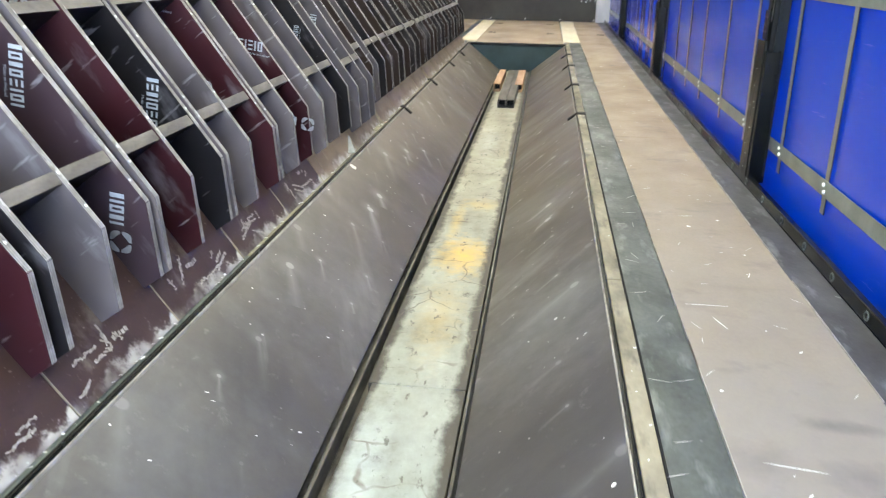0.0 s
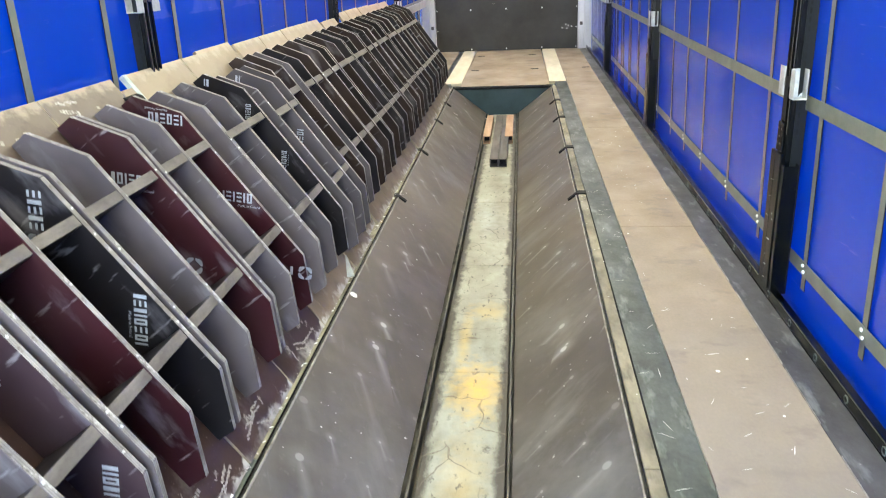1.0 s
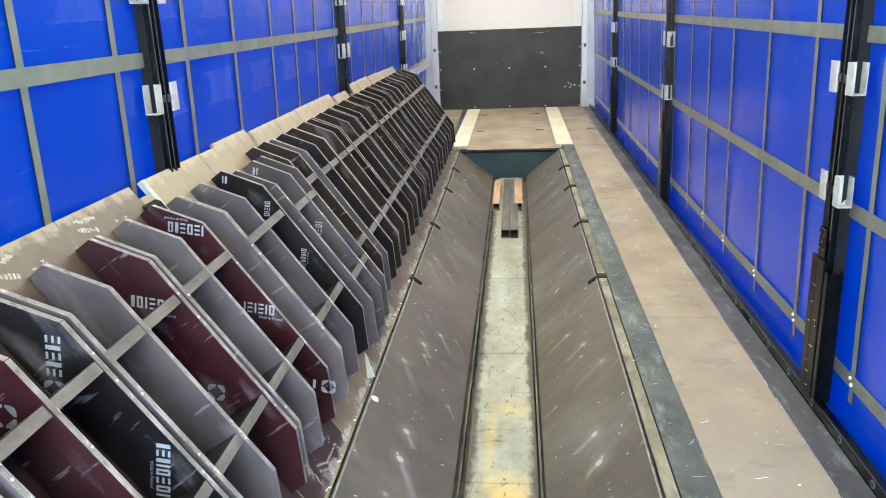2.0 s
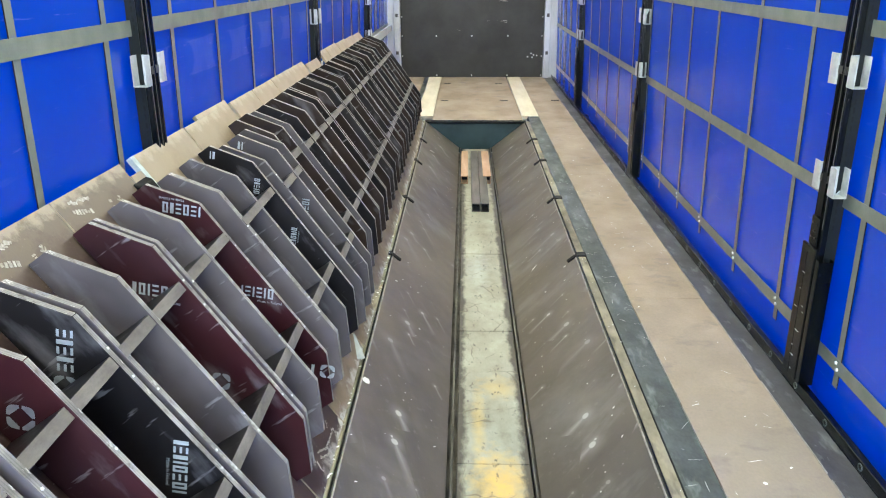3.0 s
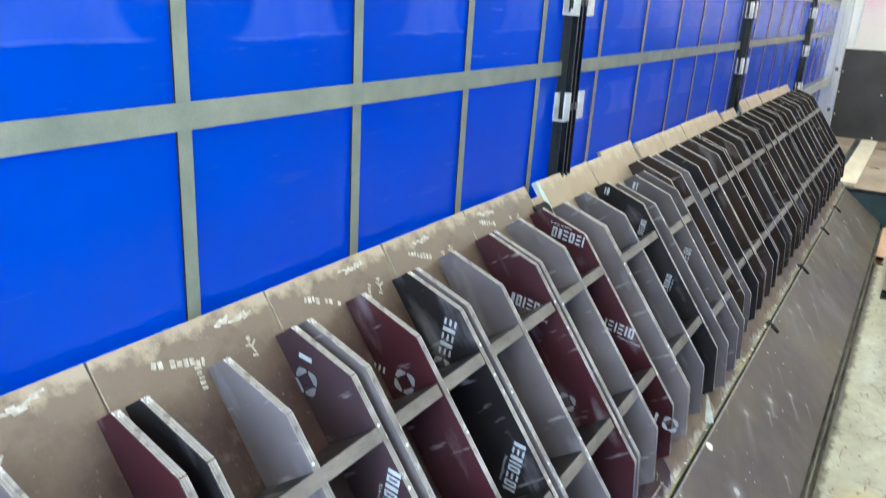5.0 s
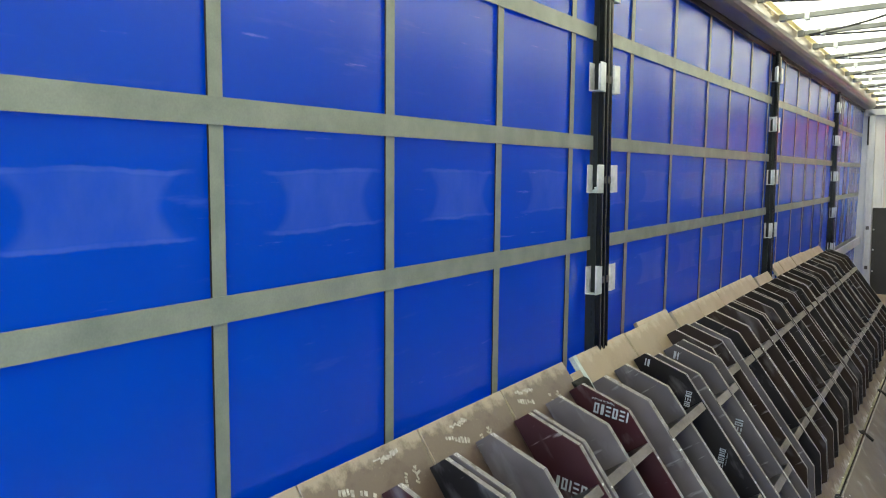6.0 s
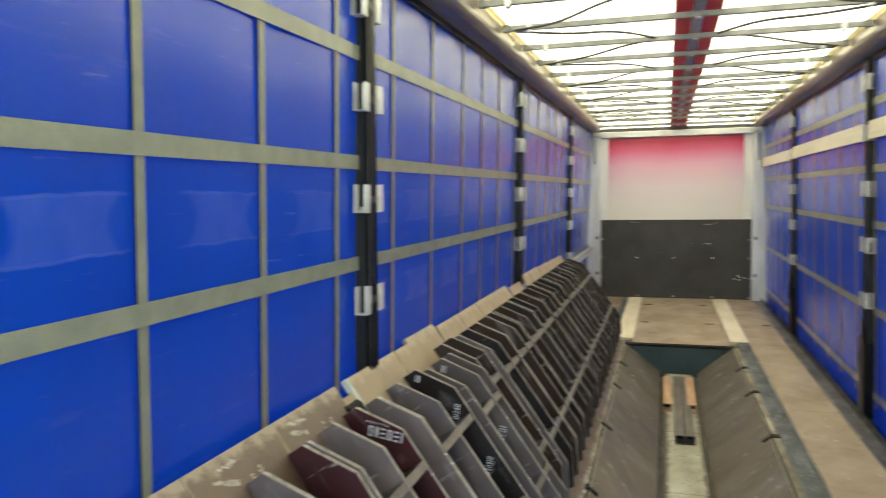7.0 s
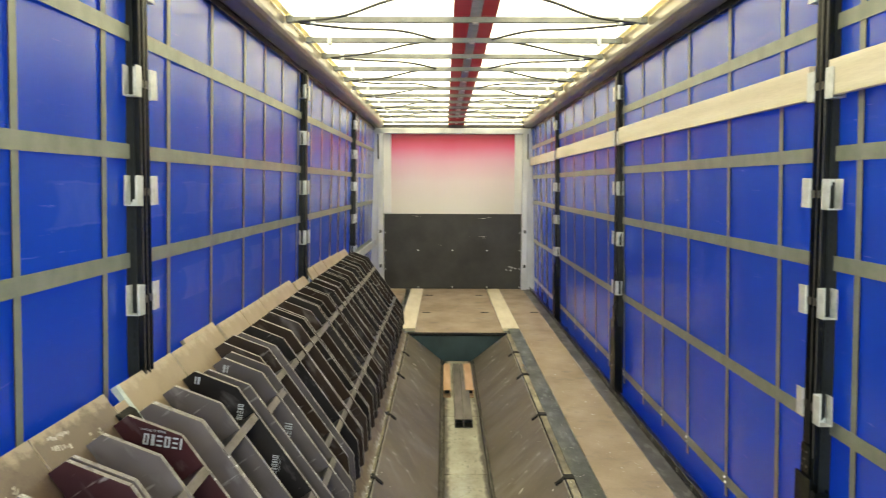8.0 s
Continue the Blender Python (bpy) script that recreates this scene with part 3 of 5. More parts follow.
M_LID = lid_material("brown_film_face", (0.034, 0.0175, 0.0155), (0.075, 0.044, 0.036), (0.14, 0.107, 0.077))
M_LIDPALE = lid_material("pale_plywood_face", (0.14, 0.104, 0.066), (0.25, 0.19, 0.125), (0.27, 0.208, 0.135))
M_MARK = surface("pale_print", (0.34, 0.38, 0.42), (0.52, 0.56, 0.6), 40, (1, 1, 1), (0.5, 0.6))
M_CHALK = surface("chalk_print", (0.2, 0.175, 0.14), (0.44, 0.42, 0.38), 60)
M_WOOD = surface("plank_spruce", (0.5, 0.45, 0.34), (0.66, 0.61, 0.49), 3, (4, 0.25, 4), (0.5, 0.7), 0, 0.1, 60,
                 spots=(0.3, 0.2, 0.1), spot_scale=5, spot_at=0.76)
M_TUBE = surface("steel_tube", (0.06, 0.054, 0.047), (0.115, 0.104, 0.092), 4, (2, 0.4, 2), (0.35, 0.55), 0.5)
M_ORANGE = surface("orange_wood_tube", (0.38, 0.22, 0.12), (0.5, 0.31, 0.18), 5, (3, 0.4, 3), (0.5, 0.7))
M_BLACK = surface("black_rubber", (0.005, 0.005, 0.005), (0.013, 0.013, 0.013), 12, (1, 1, 1), (0.6, 0.8), spec=0.2)
M_FLAKE = surface("white_flakes", (0.7, 0.69, 0.66), (0.82, 0.81, 0.79), 30)
M_STRIP = surface("dull_metal_strip", (0.22, 0.24, 0.23), (0.36, 0.38, 0.36), 20)
M_SCREW = surface("zinc_screw", (0.6, 0.6, 0.58), (0.75, 0.75, 0.73), 60, (1, 1, 1), (0.3, 0.4), 0.5)
M_BELT = surface("pale_belt", (0.34, 0.37, 0.38), (0.5, 0.53, 0.54), 14, (1, 1, 1), (0.4, 0.6))
M_CABLE = surface("dark_cable", (0.025, 0.025, 0.02), (0.05, 0.05, 0.045), 20)
M_BOUNCE_GROUND = surface("bounce_ground", (0.4, 0.4, 0.39), (0.52, 0.52, 0.51), 2, (1, 1, 1), (0.8, 0.95), 0, 0.3, 80)
M_EDGEYELLOW = tarp_material("yellowed_tarp_edge", (0.84, 0.78, 0.56), 0.45)


# ---------------------------------------------------------------- building helpers
def mesh_from(name, bm, mats):
    me = bpy.data.meshes.new(name)
    bm.normal_update()
    bm.to_mesh(me)
    bm.free()
    for m in mats if isinstance(mats, (list, tuple)) else [mats]:
        me.materials.append(m)
    return me


def part(name, bm, mat, parent=None, label="", at=None):
    me = bm if isinstance(bm, bpy.types.Mesh) else mesh_from(name, bm, mat)
    ob = new(name, me)
    if parent is not None:
        ob.parent = parent
    if at is not None:
        ob.matrix_basis = at
    return tagged(ob, label)


def thing(name, label, category, group="", kind="", at=None):
    ob = new(name)
    ob.empty_display_size = 0.05
    if at is not None:
        ob.matrix_basis = at
    return tagged(ob, label, category, group, kind)


def box(x0, x1, y0, y1, z0, z1, bevel=0.0, bm=None):
    bm = bm or bmesh.new()
    r = bmesh.ops.create_cube(bm, size=1.0)
    vs = r["verts"]
    for v in vs:
        v.co = Vector((x0 + (v.co.x + 0.5) * (x1 - x0), y0 + (v.co.y + 0.5) * (y1 - y0), z0 + (v.co.z + 0.5) * (z1 - z0)))
    if bevel:
        es = {e for v in vs for e in v.link_edges}
        bmesh.ops.bevel(bm, geom=list(es), offset=bevel, segments=2, profile=0.5, affect="EDGES")
    return bm


def prism(outline, y0, y1, bevel=0.0, edge_slot=None):
    """A flat outline in x and z, pushed along y; the narrow sides may take a second material."""
    bm = bmesh.new()
    a = [bm.verts.new((x, y0, z)) for x, z in outline]
    b = [bm.verts.new((x, y1, z)) for x, z in outline]
    n = len(outline)
    bm.faces.new(a)
    bm.faces.new(b[::-1])
    for i in range(n):
        f = bm.faces.new((a[i], b[i], b[(i + 1) % n], a[(i + 1) % n]))
        if edge_slot is not None:
            f.material_index = edge_slot
    bmesh.ops.recalc_face_normals(bm, faces=bm.faces)
    if bevel:
        bmesh.ops.bevel(bm, geom=list(bm.edges), offset=bevel, segments=1, affect="EDGES")
    return bm


def disc(r, h, n=10):
    bm = bmesh.new()
    bmesh.ops.create_cone(bm, cap_ends=True, segments=n, radius1=r, radius2=r * 0.8, depth=h)
    return bm


rng = random.Random(7)
Y_BACK, Y_FRONT = -1.0, 12.6
CX = 0.018                       # the middle of the well
W_TOP, W_BOT, Z_BOT = 0.55, 0.17, -0.31
WELL_END = 9.0
FLOOR_X, CURTAIN_X = 1.2275, 1.29
ROOF_Z = 2.68
POSTS_Y = (0.35, 3.50, 6.67, 9.88)
BAND_Z = (0.187, 0.792, 1.394, 1.783, 2.195)

# ---------------------------------------------------------------- ground outside
# never in view; kept pale so that it bounces light into the trailer
ground = part("ground", box(-150, 150, -150, 150, -0.6, -0.3855), M_BOUNCE_GROUND)
tagged(ground, "pale unseen ground, added to bounce light into the trailer", "ground", kind="structure")

# ---------------------------------------------------------------- floor
floor = thing("floor", "worn plywood and steel trailer floor beside the well", "floor", kind="structure")
part("floor_bed", box(CX + W_TOP + 0.05, FLOOR_X, Y_BACK, Y_FRONT, -0.16, -0.03), M_FLOORSTEEL, floor)
part("floor_bed", box(-FLOOR_X, CX - W_TOP - 0.05, Y_BACK, Y_FRONT, -0.16, -0.03), M_FLOORSTEEL, floor)
part("floor_bed", box(CX - W_TOP - 0.04, CX + W_TOP + 0.04, WELL_END + 0.06, Y_FRONT, -0.16, -0.03), M_FLOORSTEEL, floor)
for y0, y1 in ((Y_BACK, 4.30), (4.303, 6.75), (6.753, 9.2), (9.203, Y_FRONT)):
    part("floor_board", box(0.748, 1.118, y0, y1, -0.029, 0.001, 0.002), M_PLYFLOOR, floor)
    part("floor_board", box(-1.118, -0.73, y0, y1, -0.029, 0.001, 0.002), M_PLYFLOOR, floor)
for sx in (1, -1):
    part("edge_plate", box(*sorted((sx * 1.121, sx * FLOOR_X)), Y_BACK, Y_FRONT, -0.029, -0.002), M_EDGEPLATE, floor, "dark steel edge plate")
part("steel_strip", box(0.617, 0.745, Y_BACK, 9.31, -0.029, -0.003, 0.001), M_FLOORSTEEL, floor, "dark worn steel strip")
part("steel_strip", box(-0.727, -0.585, Y_BACK, 9.31, -0.029, -0.003, 0.001), M_FLOORSTEEL, floor, "dark worn steel strip")
part("floor_board", box(-0.463, 0.548, 9.06, 10.95, -0.029, 0.001, 0.002), M_PLYFLOOR, floor)
part("floor_board", box(-0.463, 0.533, 10.953, Y_FRONT, -0.029, 0.001, 0.002), M_PLYFLOOR, floor)
part("pale_strip", box(0.551, 0.745, 9.313, Y_FRONT, -0.029, 0.003, 0.002), M_CREAM, floor, "pale bare wooden strip")
part("pale_strip", box(-0.66, -0.466, 9.313, Y_FRONT, -0.029, 0.003, 0.002), M_CREAM, floor, "pale bare wooden strip")
part("steel_strip", box(-0.727, -0.663, 9.313, Y_FRONT, -0.029, -0.003), M_FLOORSTEEL, floor)
er = random.Random(21)
for xe in (0.7455, 1.1185):
    y = 0.2
    while y < 12.0:
        ln = er.uniform(0.15, 0.7)
        w = er.uniform(0.0015, 0.003)
        part("board_edging", box(xe, xe + w, y, y + ln, -0.02, 0.0032), M_WORNEDGE, floor, "rubbed pale board edge")
        y += ln + er.uniform(0.02, 0.25)
for x, y in ((-0.364, 10.38), (0.40, 10.38), (-0.358, 11.88), (0.393, 11.88), (1.05, 10.4)):
    part("lashing_slot", box(x - 0.05, x + 0.05, y - 0.02, y + 0.02, 0.0, 0.004, 0.001), M_BLACK, floor, "black lashing slot")

# side kerb rails with holes
def torus(r, t, n=12, k=5):
    """A round ring, lying flat."""
    bm = bmesh.new()
    rows_ = [[bm.verts.new(((r + t * math.cos(b)) * math.cos(a), (r + t * math.cos(b)) * math.sin(a), t * math.sin(b)))
              for b in (j * math.tau / k for j in range(k))] for a in (i * math.tau / n for i in range(n))]
    for i in range(n):
        for j in range(k):
            bm.faces.new((rows_[i][j], rows_[(i + 1) % n][j], rows_[(i + 1) % n][(j + 1) % k], rows_[i][(j + 1) % k]))
    return bm


eye = mesh_from("lashing_eye", torus(0.012, 0.0028), M_FLOORSTEEL)
eye_hole = mesh_from("lashing_hole", disc(0.0095, 0.002, 10), M_BLACK)
for sx, nm in ((1, "kerb_right"), (-1, "kerb_left")):
    kerb = thing(nm, "low black steel side rail with lashing holes", "side rail", kind="structure")
    a, b = sorted((sx * 1.228, sx * 1.242))
    part("kerb_lip", box(a, b, Y_BACK, Y_FRONT, 0.0, 0.042, 0.004), M_POST, kerb)
    a, b = sorted((sx * 1.2425, sx * 1.285))
    part("kerb_base", box(a, b, Y_BACK, Y_FRONT, -0.14, 0.012, 0.003), M_POST, kerb)
    # unseen strip, added to stop light leaking in under the curtain
    a, b = sorted((sx * 1.2855, sx * 1.345))
    part("sill", box(a, b, Y_BACK, Y_FRONT + 0.05, -0.15, -0.05), M_POST, kerb)
    if sx > 0:
        y = 0.3
        while y < 12.4:
            part("lashing_eye", eye, None, kerb, "", pose(1.2275, y, 0.022, 0, -90, 0))
            part("lashing_hole", eye_hole, None, kerb, "", pose(1.2275, y, 0.022, 0, -90, 0))
            y += 0.26

# ---------------------------------------------------------------- the well
well = thing("coil_well", "long sunken coil well with dark film plywood slopes", "coil well", kind="structure")


def slope(sx, y0, y1):
    xt, xb = CX + sx * (W_TOP - 0.004), CX + sx * (W_BOT + 0.012)
    run, drop = xt - xb, -Z_BOT - 0.02
    nx, nz = (drop * sx, abs(run))
    k = 0.025 / math.hypot(nx, nz)
    pts = [(xt, -0.004), (xb, Z_BOT + 0.016), (xb + nx * k, Z_BOT + 0.016 - nz * k), (xt + nx * k, -0.004 - nz * k)]
    return prism(pts, y0, y1, 0.0015)


for sx in (1, -1):
    for y0, y1 in ((Y_BACK, WELL_END),):
        part("slope_plate", slope(sx, y0, y1), M_SLOPES[sx], well, "scuffed dark film plywood slope")
part("well_pan", box(CX - 0.23, CX + 0.23, Y_BACK, WELL_END, Z_BOT - 0.075, Z_BOT - 0.045), M_GRIME, well, "grimy dark steel bottom of the well")
for y0, y1 in ((Y_BACK, 0.9), (0.903, 2.12), (2.123, 3.33), (3.333, 4.52), (4.523, 5.72), (5.723, 7.0), (7.003, WELL_END)):
    part("well_board", box(CX - (0.128 if y1 < 2.2 else 0.142), CX + 0.158, y0, y1, Z_BOT - 0.045, Z_BOT, 0.004), M_WELLFLOOR, well, "worn pale board on the well bottom")
for x0, x1 in ((CX - 0.168, CX - 0.158), (CX + 0.164, CX + 0.174)):
    part("guide_angle", box(x0, x1, Y_BACK, WELL_END, Z_BOT - 0.045, Z_BOT + 0.014, 0.002), M_GUIDE, well, "dull steel guide angle")
part("end_plate", prism([(CX - W_TOP, -0.004), (CX + W_TOP, -0.004), (CX + W_BOT, Z_BOT - 0.05), (CX - W_BOT, Z_BOT - 0.05)], WELL_END, WELL_END + 0.04),
     M_TEAL, well, "dark teal steel end plate")
part("end_lip", box(CX - W_TOP - 0.01, CX + W_TOP + 0.01, WELL_END - 0.02, WELL_END + 0.056, -0.022, 0.004, 0.003), M_POST, well, "dark steel lip")
for sx, x0, x1 in ((1, 0.57, 0.614), (-1, -0.582, -0.535)):
    segs = ((Y_BACK, 2.3), (2.303, 4.88), (4.95, 6.05), (6.12, 7.19), (7.26, 8.05), (8.12, WELL_END))
    for y0, y1 in segs:
        part("edge_strip", box(x0, x1, y0, y1, -0.03, 0.002, 0.003), M_FLOORSTEEL if sx < 0 and y1 < 3 else M_EDGEWOOD, well, "worn pale edge strip")
    a, b = sorted((CX + sx * W_TOP, CX + sx * (W_TOP - 0.009)))
    part("edge_seam", box(a, b, Y_BACK, WELL_END, -0.012, 0.006, 0.002), M_POST, well, "dark steel edge seam")
    if sx > 0:
        part("edge_seam", box(0.6143, 0.6195, Y_BACK, 4.88, -0.02, 0.0035, 0.001), M_BLACK, well, "dark joint beside the edge strip")
    a, b = sorted((CX + sx * (W_TOP - 0.0095), CX + sx * (W_TOP - 0.014)))
    part("worn_lip", box(a, b, Y_BACK, WELL_END, -0.02, -0.004, 0.001), M_WORNEDGE, well, "pale worn upper edge of the slope")
    for y in (4.915, 6.085, 7.225, 8.085):
        bm = box(x0 - 0.004, x1 + 0.006, y - 0.032, y + 0.032, -0.03, 0.008, 0.004)
        xa, xb = sorted((CX + sx * W_TOP, CX + sx * (W_TOP - 0.055)))
        bmesh.ops.create_cube(bm, size=1.0, matrix=Matrix.Translation(((xa + xb) / 2, y - 0.012, -0.018)) @
                              Matrix.Rotation(-sx * radians(39), 4, "Y") @ Matrix.Diagonal((0.07, 0.03, 0.014, 1)))
        part("lashing_bracket", bm, M_BLACK, well, "black steel lashing bracket")

# ---------------------------------------------------------------- tubes lying in the well
def tube(name, x0, x1, y0, y1, h, mat, label, group):
    t = 0.006
    ob = thing(name, label, "tube", group, at=pose(0, 0, Z_BOT))
    bm = bmesh.new()
    outer = [(x0, 0.0), (x1, 0.0), (x1, h), (x0, h)]
    inner = [(x0 + t, t), (x1 - t, t), (x1 - t, h - t), (x0 + t, h - t)]
    vo = [[bm.verts.new((x, y, z)) for x, z in outer] for y in (y0, y1)]
    vi = [[bm.verts.new((x, y, z)) for x, z in inner] for y in (y0, y1)]
    for i in range(4):
        j = (i + 1) % 4
        bm.faces.new((vo[0][i], vo[0][j], vo[1][j], vo[1][i]))
        bm.faces.new((vi[0][i], vi[1][i], vi[1][j], vi[0][j]))
        bm.faces.new((vo[0][i], vi[0][i], vi[0][j], vo[0][j]))
        bm.faces.new((vo[1][i], vo[1][j], vi[1][j], vi[1][i]))
    bmesh.ops.recalc_face_normals(bm, faces=bm.faces)
    part("tube_wall", bm, mat, ob)
    part("inner_plug", box(x0 + t, x1 - t, y0 + 0.12, y0 + 0.13, t, h - t), M_BLACK, ob)
    return ob


tube("steel_tube", -0.036, 0.033, 6.70, 8.6, 0.07, M_TUBE, "grey square steel tube lying in the well", "tubes in the well")
tube("steel_tube", 0.037, 0.107, 6.70, 8.6, 0.07, M_TUBE, "grey square steel tube lying in the well", "tubes in the well")
tube("wooden_tube", -0.132, -0.066, 7.56, 8.58, 0.075, M_ORANGE, "orange-brown hollow wooden beam lying in the well", "beams in the well")
tube("wooden_tube", 0.075, 0.148, 7.56, 8.58, 0.075, M_ORANGE, "orange-brown hollow wooden beam lying in the well", "beams in the well")


# ---------------------------------------------------------------- side curtains
def curtain_x(z):
    return 1.309 - 0.028 * z


def curtain(sx, nm):
    wall = thing(nm, "glossy blue tarpaulin side curtain with grey webbing straps", "curtain wall", kind="structure")
    bm = bmesh.new()
    ny, nz = 120, 22
    rows_ = []
    for i in range(ny + 1):
        y = Y_BACK + (Y_FRONT - Y_BACK) * i / ny
        col = []
        for k in range(nz + 1):
            z = -0.12 + 2.795 * k / nz
            off = 0.006 * noise.noise((y * 0.9, z * 0.8, sx * 3.0)) + 0.003 * math.sin(y * 2 * math.pi / 0.555 + 0.7)
            col.append(bm.verts.new((sx * (curtain_x(z) + 0.006 + off), y, z)))
        rows_.append(col)
    for i in range(ny):
        for k in range(nz):
            bm.faces.new((rows_[i][k], rows_[i + 1][k], rows_[i + 1][k + 1], rows_[i][k + 1]))
    bmesh.ops.recalc_face_normals(bm, faces=bm.faces)
    for f in bm.faces:
        f.smooth = True
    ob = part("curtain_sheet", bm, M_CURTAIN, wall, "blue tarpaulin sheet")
    sol = ob.modifiers.new("thickness", "SOLIDIFY")
    sol.thickness = 0.0015
    for z in BAND_Z[:4] + ((2.195,) if sx < 0 else (2.24,)):
        x0, x1 = sorted((sx * (curtain_x(z) - 0.0062), sx * (curtain_x(z) - 0.0042)))
        part("webbing_strap", box(x0, x1, Y_BACK, Y_FRONT - 0.06, z - 0.027, z + 0.027), M_STRAP, wall, "grey horizontal webbing strap")
    x0, x1 = sorted((-sx * 0.0035, -sx * 0.0015))
    vertical = mesh_from("webbing_strap", box(x0, x1, -0.016, 0.018, 0.1, 2.6), M_STRAP)
    # dark strip that paints the shaded near edge of each vertical strap
    seam = mesh_from("strap_seam", box(x0, x1, -0.0195, -0.0165, 0.1, 2.6), M_BLACK)
    rivet = mesh_from("rivet", disc(0.008, 0.006, 8), M_SCREW)
    ys = [1.678, 2.21, 2.745, 3.26, 3.838, 4.40, 4.985, 5.456, 5.957] if sx < 0 else [1.66, 2.21, 2.757, 3.282, 3.868, 4.432, 5.03, 5.53, 6.01]
    ys = [ys[0] - 0.55 * j for j in range(4, 0, -1)] + ys + [ys[-1] + 0.555 * j for j in range(1, 12)]
    for y in ys:
        if y < Y_FRONT - 0.1 and min(abs(y - p) for p in POSTS_Y) > 0.08:
            part("webbing_strap", vertical, None, wall, "", pose(sx * curtain_x(0), y, 0, 0, -sx * 1.6, 0))
            part("strap_seam", seam, None, wall, "", pose(sx * curtain_x(0), y, 0, 0, -sx * 1.6, 0))
            for dz in (-0.01, 0.012):
                part("rivet", rivet, None, wall, "", pose(sx * (curtain_x(0.19) - 0.011), y + 0.6 * dz, BAND_Z[0] + dz, 0, -sx * 90, 0))
    return wall


curtain(1, "wall_right")
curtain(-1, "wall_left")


# ---------------------------------------------------------------- posts with plank holders
def holder(sx, dy):
    """A bent sheet pocket at the post's side: back, outer and inner cheek and a sole."""
    t = 0.003
    bm = bmesh.new()
    ya, yb = 0.0425, 0.095
    xa, xb = -0.04, 0.008
    box(xa, xa + t, ya, yb, -0.054, 0.054, 0, bm)
    box(xb - t, xb, ya, yb, -0.054, 0.054, 0, bm)
    box(xa + t, xb - t, ya, ya + t, -0.054, 0.054, 0, bm)
    box(xa + t, xb - t, ya + t, yb, -0.054, -0.051, 0, bm)
    for v in bm.verts:
        v.co.x *= sx
        v.co.y *= dy
    bmesh.ops.recalc_face_normals(bm, faces=bm.faces)
    bmesh.ops.bevel(bm, geom=list(bm.edges), offset=0.001, segments=1, affect="EDGES")
    return bm


def upright(outline, z0, z1):
    """A ground-plan outline pushed upwards."""
    bm = bmesh.new()
    lo = [bm.verts.new((x, y, z0)) for x, y in outline]
    hi = [bm.verts.new((x, y, z1)) for x, y in outline]
    n = len(outline)
    bm.faces.new(lo)
    bm.faces.new(hi[::-1])
    for i in range(n):
        bm.faces.new((lo[i], hi[i], hi[(i + 1) % n], lo[(i + 1) % n]))
    bmesh.ops.recalc_face_normals(bm, faces=bm.faces)
    return bm


tongue_rivet = mesh_from("rivet", disc(0.004, 0.003, 7), M_TUBE)


